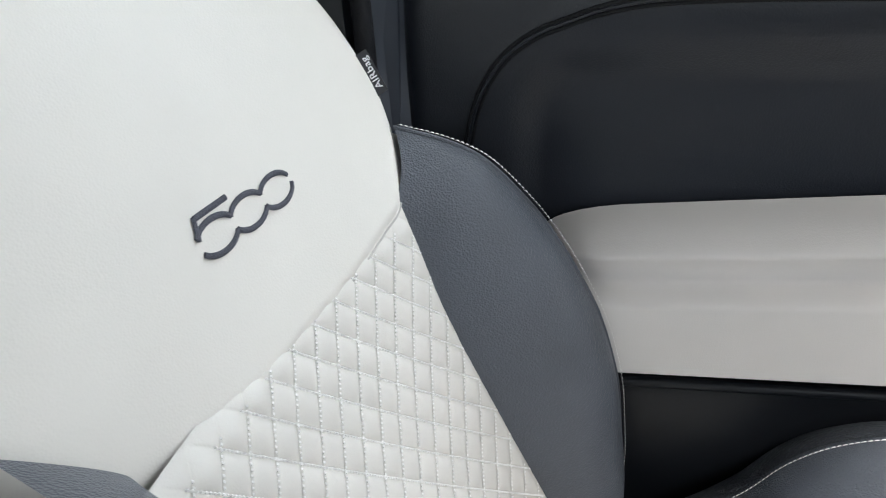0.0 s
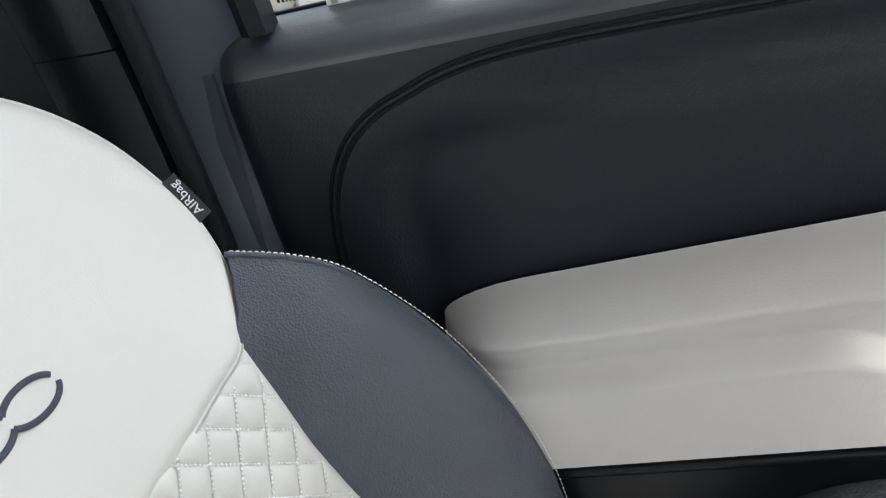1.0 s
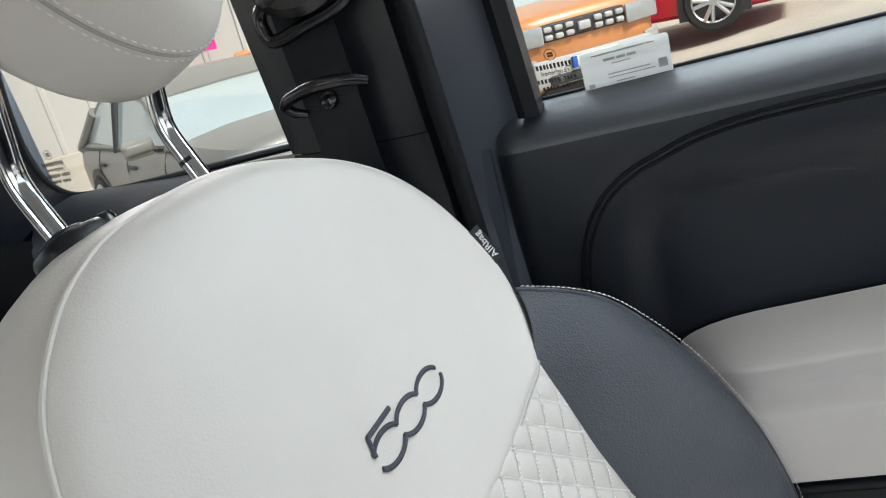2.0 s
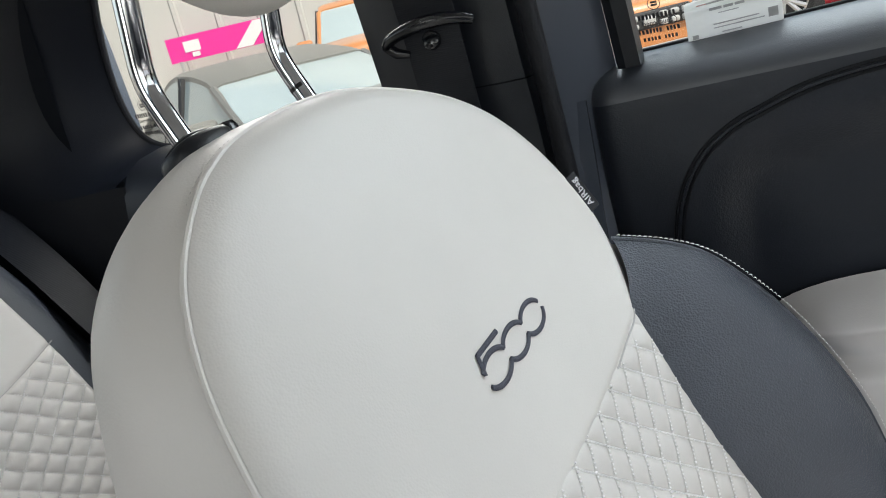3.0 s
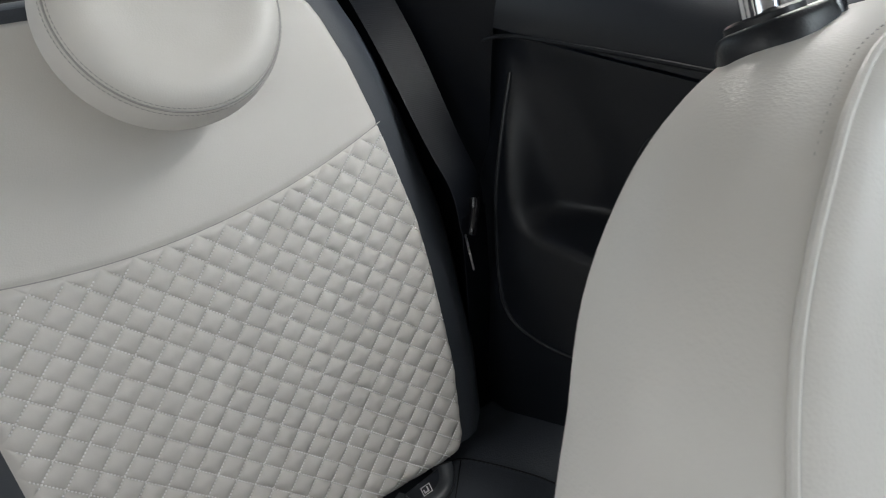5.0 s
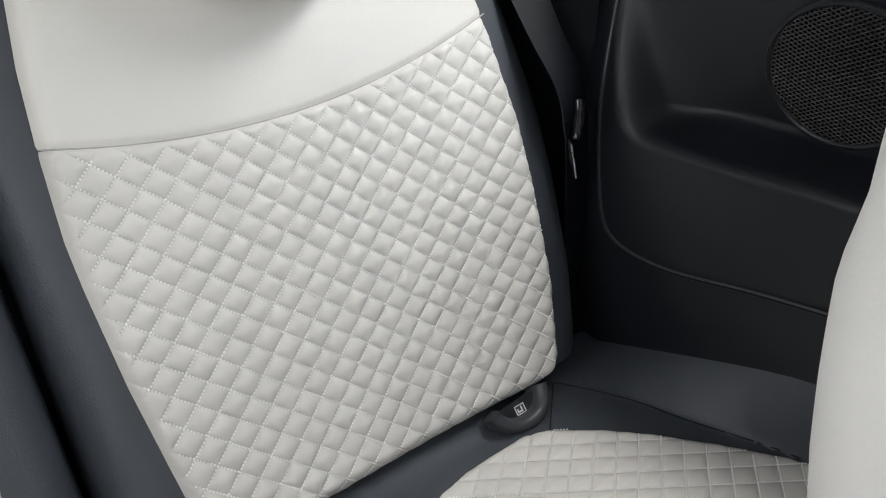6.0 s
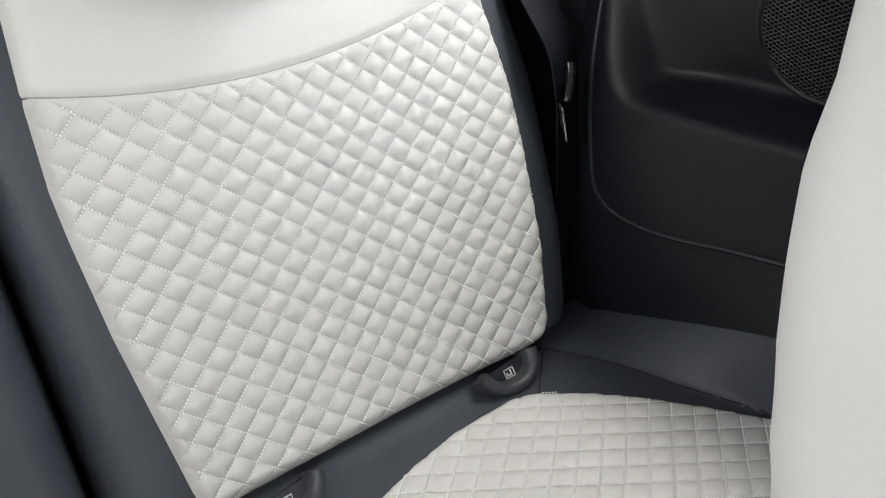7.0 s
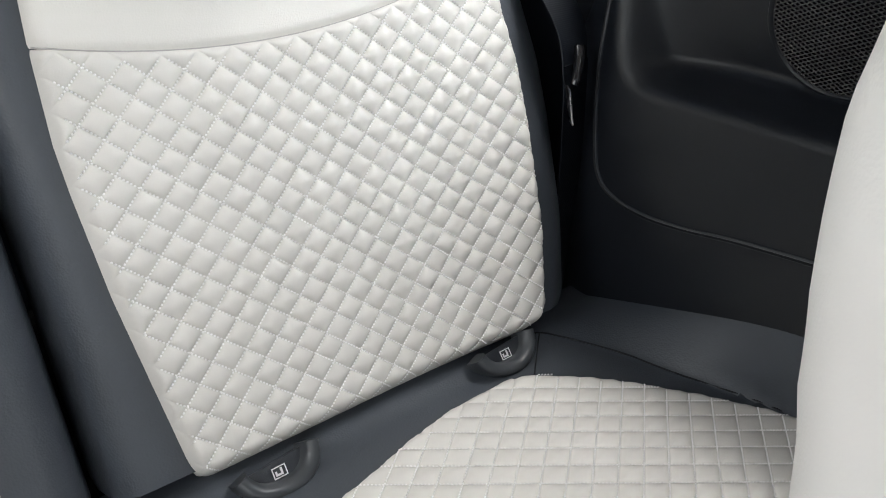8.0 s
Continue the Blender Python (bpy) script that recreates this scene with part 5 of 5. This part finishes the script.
def ground_z(x, y):
    """The yard falls into two shallow hollows beside the building."""
    a = math.exp(-((x - 8.8) ** 2 / (2 * 2.2 ** 2) + (y - 2.8) ** 2 / (2 * 1.8 ** 2)))
    b = math.exp(-((x - 4.8) ** 2 + (y - 4.0) ** 2) / (2 * 1.8 ** 2))
    return GROUND - 0.32 * a - 0.26 * b


lines_at = [-260.0, -120.0, -50.0, -20.0, -8.0] + [-4.0 + 0.5 * k for k in range(45)] + [22.0, 30.0, 60.0, 130.0, 260.0]
structure("ground", loft([[V3(x, y, ground_z(x, y)) for y in lines_at] for x in lines_at], False, False), YARD, "pale sandy concrete yard", "ground")


def ribbed_wall():
    """Cladding with upright ribs, facing the car."""
    a, b = V3(18.5, -1.5, 0), V3(5.5, 21.0, 0)
    d = (b - a).normalized()
    nrm = V3(-d.y, d.x, 0)
    nrm = nrm if nrm.x < 0 else -nrm
    length = (b - a).length
    s = 0.0
    line = []
    while s < length:
        for off, h in ((0.0, 0.0), (0.62, 0.0), (0.65, 0.045), (0.72, 0.045), (0.75, 0.0)):
            line.append(a + d * (s + off) + nrm * h)
        s += 0.76
    return loft([[q + V3(0, 0, z) for q in line] for z in (GROUND - 0.1, 9.0)], False, False)


structure("building_wall", ribbed_wall(), CLAD, "cream ribbed metal building wall", "building", False)


def banner():
    t = thing("banner", (11.3, 10.0, GROUND), "pink sign board with white pattern", "sign")
    c = V3(11.3, 10.0, 1.43)
    d = V3(0.50, -0.866, 0.0)
    n = V3(-0.866, -0.5, 0.0)

    def quad(a0, b0, a1, b1, lift, skew=0.0):
        return prism([c + d * a + V3(0, 0, b) + n * lift for a, b in ((a0, b0), (a1, b0), (a1 + skew, b1), (a0 + skew, b1))], n * 0.01)

    part("board", quad(-1.02, -0.21, 1.02, 0.23, 0.0), PINK, t, "pink board", False)
    part("white_stripe", quad(0.20, -0.20, 0.52, 0.22, 0.012, 0.42), WHITE_INK, t, "white diagonal stripe", False)
    part("white_patch", quad(-0.72, -0.06, -0.42, 0.13, 0.012), WHITE_INK, t, "white blurred emblem", False)
    part("white_patch", quad(-0.60, -0.16, -0.46, -0.08, 0.012), WHITE_INK, t, "white blurred emblem", False)
    for s in (-0.85, 0.85):
        part("leg", tube([c + d * s + V3(0, 0, -0.2), V3(c.x + d.x * s, c.y + d.y * s, GROUND)], 0.03, 8), SILVER, t, "grey post")


banner()


def wheel(t, m, rad, side):
    prof = [(rad * 0.72, 0.10), (rad * 0.90, 0.105), (rad, 0.07), (rad, -0.07), (rad * 0.9, -0.10), (rad * 0.62, -0.10)]
    rings = [[m @ V3(r * math.cos(2 * math.pi * k / 36), w * side, r * math.sin(2 * math.pi * k / 36)) for k in range(36)] for r, w in prof]
    wh = part("wheel", loft(rings, True, False), TYRE, t, "black tyre on alloy rim")
    rim = [[m @ V3(r * math.cos(2 * math.pi * k / 36), w * side, r * math.sin(2 * math.pi * k / 36)) for k in range(36)] for r, w in ((rad * 0.74, 0.095), (rad * 0.70, 0.106), (rad * 0.66, 0.092), (rad * 0.65, 0.02))]
    part("rim", loft(rim, True, False), ALLOY, wh, "bright alloy rim")
    part("rim_back", prism([m @ V3(rad * 0.7 * math.cos(2 * math.pi * k / 30), 0.0, rad * 0.7 * math.sin(2 * math.pi * k / 30)) for k in range(30)], m.to_3x3() @ V3(0, 0.01 * side, 0)), BLACK_TRIM, wh)
    for k in range(5):
        for e in (-0.13, 0.13):
            th = 2 * math.pi * k / 5 + e
            part("spoke", tube([m @ V3(0.05 * math.cos(th), 0.075 * side, 0.05 * math.sin(th)), m @ V3(rad * 0.68 * math.cos(th + e * 0.5), 0.092 * side, rad * 0.68 * math.sin(th + e * 0.5))], 0.026, 6), ALLOY, wh)
    part("hub", tube([m @ V3(0, 0.06 * side, 0), m @ V3(0, 0.095 * side, 0)], 0.06, 12), ALLOY, wh)


def build_car(name, label, nose, heading, L, belt, roof, rad, paint, sections, cabin, style):
    """A parked car: nose gives the middle of its front on the ground, heading the way it points.
    sections: along the length, half width, sill, deck height; cabin: along, half width at belt, half width at roof, roof height."""
    hd = Vector((math.cos(heading), math.sin(heading), 0))
    lf = Vector((-hd.y, hd.x, 0))
    base = Vector((nose[0], nose[1], nose[2]))

    def P(s, y, z):
        return base - hd * s + lf * y + Vector((0, 0, z))

    M = Matrix(((-hd.x, lf.x, 0, base.x), (-hd.y, lf.y, 0, base.y), (0, 0, 1, base.z), (0, 0, 0, 1)))
    t = thing(name, P(L / 2, 0, 0), label, "car")
    ss = spline([(a, b, c) for a, b, c, _ in sections], 56)
    dd = spline([(a, d, 0) for a, _, _, d in sections], 56)
    rings = []
    for q, e in zip(ss, dd):
        s, hw, sill, deck = q.x, q.y, q.z, e.y
        ring = []
        for f, zz in ((0.90, sill), (0.97, sill + 0.05), (1.0, sill + (deck - sill) * 0.35), (1.0, sill + (deck - sill) * 0.62), (0.965, sill + (deck - sill) * 0.82), (0.90, deck - 0.035), (0.78, deck - 0.005), (0.45, deck + 0.015)):
            ring.append((hw * f, zz))
        full = [P(s, y, z) for y, z in ring] + [P(s, -y, z) for y, z in ring[::-1]]
        rings.append(full)
    part("body", loft(rings), paint, t, style["body"])
    # glass house and roof
    cb = spline([(a, b, c) for a, b, c, _ in cabin], 40)
    ch = spline([(a, d, 0) for a, _, _, d in cabin], 40)
    grings, rrings = [], []
    for q, e in zip(cb, ch):
        s, wb, wr, zr = q.x, q.y, q.z, e.y
        k = max(0.0, min(1.0, (zr - belt) / (roof - belt)))
        side = wb + (wr - wb) * k
        grings.append([P(s, wb, belt - 0.06), P(s, side, zr - 0.02), P(s, side * 0.9, zr), P(s, 0, zr + 0.01), P(s, -side * 0.9, zr), P(s, -side, zr - 0.02), P(s, -wb, belt - 0.06)])
        if k > style.get("roof_k", 0.86):
            rrings.append([P(s, side + 0.012, zr - 0.05), P(s, side + 0.005, zr - 0.01), P(s, side * 0.88, zr + 0.016), P(s, 0, zr + 0.03), P(s, -side * 0.88, zr + 0.016), P(s, -side - 0.005, zr - 0.01), P(s, -side - 0.012, zr - 0.05)])
    part("windows", loft(grings, True), CAR_GLASS, t, "car windows with the sky's pale reflection in their colour")
    part("roof", loft(rrings, True), paint if style.get("roof") is None else style["roof"], t, "painted roof")
    top = [(q.x, q.y + (q.z - q.y) * min(1.0, (e.y - belt) / (roof - belt)), e.y) for q, e in zip(cb, ch) if (e.y - belt) / (roof - belt) > style.get("roof_k", 0.86)]
    (f0, side0, high0), (f1, side1, high1) = top[0], top[-1]
    s0, s1 = cabin[0][0], cabin[-1][0]
    wb, wr = cabin[1][1], cabin[2][2]
    for sg in (-1, 1):
        part("pillar", tube([P(s0 + 0.02, sg * wb * 0.97, belt - 0.03), P(f0 + 0.02, sg * side0, high0 - 0.02)], 0.038, 8), paint, t, "painted front pillar")
        part("pillar", tube([P((f0 + f1) / 2, sg * (wb + 0.004), belt - 0.05), P((f0 + f1) / 2 + 0.03, sg * (wr + 0.02), roof - 0.04)], 0.045, 8), BLACK_TRIM, t, "black middle pillar")
        part("pillar", tube([P(s1 - 0.05, sg * wb * 0.97, belt - 0.03), P(f1, sg * side1, high1 - 0.03)], 0.06, 8), paint, t, "painted rear pillar")
        part("waist_strip", tube([P(s0 + 0.1, sg * (wb + 0.012), belt - 0.03), P(s1 - 0.1, sg * (wb + 0.012), belt - 0.02)], 0.016, 6), BLACK_TRIM, t, "black waist strip")
        # mirror
        mir = P(s0 + 0.40, sg * (wb + 0.17), belt + 0.05)
        shell = box(-0.055, -0.115, -0.07, 0.055, 0.115, 0.07, 0.045, 4)
        bmesh.ops.scale(shell, vec=(0.72, 0.96, 0.62), verts=[v for v in shell.verts if v.co.x < -0.02])
        part("mirror", moved(shell, Matrix.Translation(mir) @ M.to_3x3().to_4x4()), paint, t, "door mirror")
        part("mirror_foot", tube([P(s0 + 0.40, sg * wb * 0.98, belt - 0.01), mir], 0.025, 6), BLACK_TRIM, t)
        for sw in style["axles"]:
            hw = style["flank"]
            part("wheel_arch", prism([P(sw + (rad + 0.055) * math.cos(math.pi * k / 24), sg * (hw + 0.006), rad + (rad + 0.055) * math.sin(math.pi * k / 24)) for k in range(25)] + [P(sw - rad - 0.05, sg * (hw + 0.006), 0.17), P(sw + rad + 0.05, sg * (hw + 0.006), 0.17)], lf * (-0.25 * sg)), BLACK_TRIM, t, "dark wheel arch")
            wheel(t, M @ Matrix.Translation((sw, sg * (hw - 0.075), rad)), rad, sg)
            if style.get("arch") is not None:
                part("arch_trim", tube([P(sw + (rad + 0.07) * math.cos(math.pi * k / 20), sg * hw, rad + (rad + 0.075) * math.sin(math.pi * k / 20)) for k in range(21)], 0.030, 8), style["arch"], t, "wheel arch moulding")
    for item in style["front"]:
        kind, s, y0, y1, z0, z1, bev, mat, lab = item
        sa, sb = s if isinstance(s, tuple) else (s, s)
        pr = [P(sa, y0, z0), P(sb, y1, z0), P(sb, y1, z1), P(sa, y0, z1)]
        part(kind, prism(pr, hd * 0.05, bev, 2), mat, t, lab)
    return t, P


# orange off-road car, nose towards the yard
h = math.atan2(-0.56, -0.83)
orange_style = {"body": "orange painted body", "axles": (0.86, 3.5), "flank": 0.90, "arch": BLACK_TRIM, "front": [
    ("headlamp", (-0.03, 0.10), 0.46, 0.88, 0.77, 0.97, 0.045, LAMP_GLASS, "clear headlamp"), ("headlamp", (0.10, -0.03), -0.88, -0.46, 0.77, 0.97, 0.045, LAMP_GLASS, "clear headlamp"),
    ("grille", 0.02, -0.47, 0.47, 0.79, 0.97, 0.05, BLACK_TRIM, "dark grille"),
    ("number_plate", -0.17, -0.26, 0.26, 0.50, 0.61, 0.004, PLATE, "white number plate"),
    ("plate_band", -0.176, -0.26, -0.21, 0.50, 0.61, 0.002, PLATE_BLUE, "blue plate band"),
    ("lower_grille", -0.14, -0.52, 0.52, 0.37, 0.47, 0.02, BLACK_TRIM, "dark lower grille"),
    ("bumper", -0.12, -0.66, 0.66, 0.36, 0.64, 0.045, SILVER, "pale grey bumper"),
    ("bumper_corner", (-0.10, 0.16), 0.60, 0.89, 0.34, 0.66, 0.045, SILVER, "pale grey bumper corner"), ("bumper_corner", (0.16, -0.10), -0.89, -0.60, 0.34, 0.66, 0.045, SILVER, "pale grey bumper corner"),
    ("skid_plate", 0.0, -0.55, 0.55, 0.22, 0.33, 0.03, BLACK_TRIM, "dark skid plate")]}
for gy in (-0.40, -0.28, -0.16, 0.16, 0.28, 0.40):
    for gz in (0.835, 0.915):
        orange_style["front"].append(("grille_cell", -0.015, gy - 0.047, gy + 0.047, gz - 0.028, gz + 0.028, 0.020, SILVER, "silver grille cell"))
orange_style["front"].append(("badge", -0.02, -0.07, 0.07, 0.83, 0.92, 0.02, SILVER, "silver badge"))
for k in range(6):
    orange_style["front"].append(("plate_bar", -0.176, -0.15 + 0.065 * k - 0.02, -0.15 + 0.065 * k + 0.02, 0.52, 0.59, 0.002, BLACK_TRIM, "dark plate bar"))
orange_style["front"] = [(k, s, a, b, z0 - 0.05, z1 - 0.05, v, m, l) for k, s, a, b, z0, z1, v, m, l in orange_style["front"]]
build_car("parked_car", "orange off-road car parked nose out in the yard", (8.0, 1.82, ground_z(8.8, 2.4)), h, 4.3, 1.05, 1.62, 0.345, ORANGE,
          [(0.0, 0.54, 0.30, 0.89), (0.07, 0.74, 0.24, 0.94), (0.22, 0.87, 0.22, 1.0), (0.8, 0.90, 0.22, 1.06), (1.3, 0.90, 0.24, 1.09), (2.4, 0.90, 0.24, 1.07), (3.8, 0.89, 0.24, 1.06), (4.2, 0.84, 0.30, 1.0), (4.3, 0.76, 0.36, 0.92)],
          [(1.15, 0.78, 0.62, 1.06), (1.45, 0.82, 0.64, 1.30), (1.85, 0.84, 0.66, 1.60), (2.7, 0.84, 0.66, 1.63), (3.6, 0.82, 0.63, 1.58), (4.0, 0.80, 0.62, 1.30), (4.15, 0.78, 0.6, 1.06)], orange_style)
# red saloon, seen from its side
red_style = {"body": "red painted body", "axles": (0.92, 3.75), "flank": 0.938, "front": [
    ("headlamp", (0.06, 0.22), 0.48, 0.86, 0.62, 0.74, 0.03, LAMP_GLASS, "clear headlamp"), ("headlamp", (0.22, 0.06), -0.86, -0.48, 0.62, 0.74, 0.03, LAMP_GLASS, "clear headlamp"),
    ("grille", 0.04, -0.40, 0.40, 0.50, 0.72, 0.03, BLACK_TRIM, "dark grille"), ("number_plate", -0.02, -0.26, 0.26, 0.42, 0.53, 0.004, PLATE, "white number plate"), ("lower_grille", 0.05, -0.72, 0.72, 0.24, 0.38, 0.03, BLACK_TRIM, "dark lower grille")]}
red_car, RP = build_car("parked_car", "red saloon car parked across the yard", (10.45, -0.37, GROUND - 0.03), radians(-93), 4.95, 0.93, 1.42, 0.345, RED,
          [(0.0, 0.60, 0.28, 0.55), (0.10, 0.80, 0.22, 0.70), (0.35, 0.91, 0.20, 0.80), (0.95, 0.94, 0.20, 0.88), (1.6, 0.94, 0.22, 0.955), (2.8, 0.94, 0.22, 0.95), (4.1, 0.93, 0.22, 0.99), (4.75, 0.88, 0.28, 0.97), (4.95, 0.76, 0.36, 0.85)],
          [(1.45, 0.80, 0.60, 0.94), (1.95, 0.84, 0.62, 1.22), (2.4, 0.85, 0.62, 1.39), (3.0, 0.85, 0.62, 1.42), (3.7, 0.84, 0.60, 1.36), (4.4, 0.80, 0.58, 1.08), (4.6, 0.78, 0.56, 0.97)], red_style)
for sg in (-1,):
    part("wing_vent", prism([RP(1.42, sg * 0.945, 0.66), RP(1.66, sg * 0.945, 0.68), RP(1.64, sg * 0.945, 0.72), RP(1.44, sg * 0.945, 0.70)], RP(0, sg * 0.012, 0) - RP(0, 0, 0)), SILVER, red_car, "silver wing vent")
    for z in (0.36, 0.42):
        part("side_intake", prism([RP(0.16, sg * 0.85, z), RP(0.42, sg * 0.925, z), RP(0.42, sg * 0.925, z + 0.04), RP(0.16, sg * 0.85, z + 0.04)], RP(0, sg * 0.02, 0) - RP(0, 0, 0)), BLACK_TRIM, red_car, "dark bumper intake")
# taupe hatchback near by, its front turned towards the car
h2 = radians(239)
taupe_style = {"body": "taupe painted body", "axles": (0.82, 3.30), "flank": 0.875, "roof_k": 0.66, "front": [
    ("headlamp", (-0.02, 0.17), 0.46, 0.84, 0.69, 0.84, 0.03, LAMP_GLASS, "clear headlamp"), ("headlamp", (0.17, -0.02), -0.84, -0.46, 0.69, 0.84, 0.03, LAMP_GLASS, "clear headlamp"),
    ("grille_rim", 0.0, -0.42, 0.42, 0.50, 0.80, 0.05, CHROME, "bright chrome grille rim"), ("grille", -0.02, -0.37, 0.37, 0.53, 0.755, 0.05, BLACK_TRIM, "dark mesh grille"),
    ("number_plate", -0.05, -0.26, 0.26, 0.55, 0.66, 0.004, PLATE, "white number plate"), ("lower_grille", 0.0, -0.60, 0.60, 0.28, 0.42, 0.03, BLACK_TRIM, "dark lower grille")]}
for k in range(6):
    taupe_style["front"].append(("plate_bar", -0.056, 0.15 - 0.065 * k - 0.02, 0.15 - 0.065 * k + 0.02, 0.575, 0.635, 0.002, BLACK_TRIM, "dark plate bar"))
taupe_car, TP = build_car("parked_car", "taupe hatchback parked close by with its front turned in", (4.26, 2.65, ground_z(5.0, 3.9) + 0.02), h2, 4.25, 0.88, 1.34, 0.32, GREIGE,
          [(0.0, 0.50, 0.30, 0.80), (0.08, 0.71, 0.24, 0.85), (0.25, 0.84, 0.22, 0.885), (0.7, 0.875, 0.22, 0.915), (1.2, 0.875, 0.24, 0.925), (2.5, 0.875, 0.24, 0.92), (3.7, 0.86, 0.24, 0.93), (4.12, 0.80, 0.30, 0.89), (4.25, 0.72, 0.36, 0.80)],
          [(0.98, 0.76, 0.60, 0.90), (1.35, 0.79, 0.61, 1.06), (1.75, 0.81, 0.62, 1.20), (2.1, 0.81, 0.62, 1.275), (2.7, 0.81, 0.62, 1.33), (3.3, 0.79, 0.60, 1.30), (3.85, 0.76, 0.58, 1.06), (4.05, 0.74, 0.56, 0.91)], taupe_style)
for sg in (-1, 1):
    for s0 in (1.25, 2.22, 3.12):
        part("door_line", tube([TP(s0, sg * 0.872, 0.30), TP(s0, sg * 0.878, 0.50), TP(s0 + 0.02, sg * 0.868, 0.74), TP(s0 + 0.03, sg * 0.81, 0.87)], 0.005, 6), BLACK_TRIM, taupe_car, "dark door gap")
    for s0 in (1.98, 2.92):
        part("door_handle", tube([TP(s0, sg * 0.872, 0.735), TP(s0 + 0.09, sg * 0.892, 0.737), TP(s0 + 0.18, sg * 0.872, 0.74)], 0.016, 8), BLACK_TRIM, taupe_car, "dark door handle")
part("bonnet_line", tube([TP(0.16, 0.74, 0.80), TP(0.10, 0.4, 0.815), TP(0.085, 0.0, 0.82), TP(0.10, -0.4, 0.815), TP(0.16, -0.74, 0.80)], 0.006, 6), BLACK_TRIM, taupe_car, "dark bonnet gap")
# a second orange-brown car stands beside the first
brown_style = {"body": "orange-brown painted body", "axles": (0.86, 3.45), "flank": 0.89, "front": [
    ("headlamp", (-0.02, 0.16), 0.50, 0.86, 0.74, 0.88, 0.025, LAMP_GLASS, "clear headlamp"), ("headlamp", (0.16, -0.02), -0.86, -0.50, 0.74, 0.88, 0.025, LAMP_GLASS, "clear headlamp"),
    ("grille", -0.01, -0.46, 0.46, 0.62, 0.84, 0.03, BLACK_TRIM, "dark grille"), ("lower_grille", -0.02, -0.60, 0.60, 0.34, 0.48, 0.03, BLACK_TRIM, "dark lower grille")]}
build_car("parked_car", "orange-brown car parked behind the taupe hatchback", (8.3, 5.0, ground_z(9.3, 5.8)), h, 4.2, 1.02, 1.55, 0.34, ORANGE,
          [(0.0, 0.56, 0.30, 0.88), (0.08, 0.74, 0.24, 0.93), (0.25, 0.86, 0.22, 0.98), (0.8, 0.89, 0.22, 1.03), (1.3, 0.89, 0.24, 1.05), (2.4, 0.89, 0.24, 1.04), (3.7, 0.88, 0.24, 1.03), (4.1, 0.82, 0.30, 0.98), (4.2, 0.75, 0.36, 0.90)],
          [(1.10, 0.77, 0.61, 1.03), (1.42, 0.81, 0.63, 1.27), (1.82, 0.83, 0.65, 1.52), (2.7, 0.83, 0.65, 1.56), (3.5, 0.81, 0.62, 1.50), (3.9, 0.79, 0.61, 1.24), (4.05, 0.77, 0.59, 1.03)], brown_style)
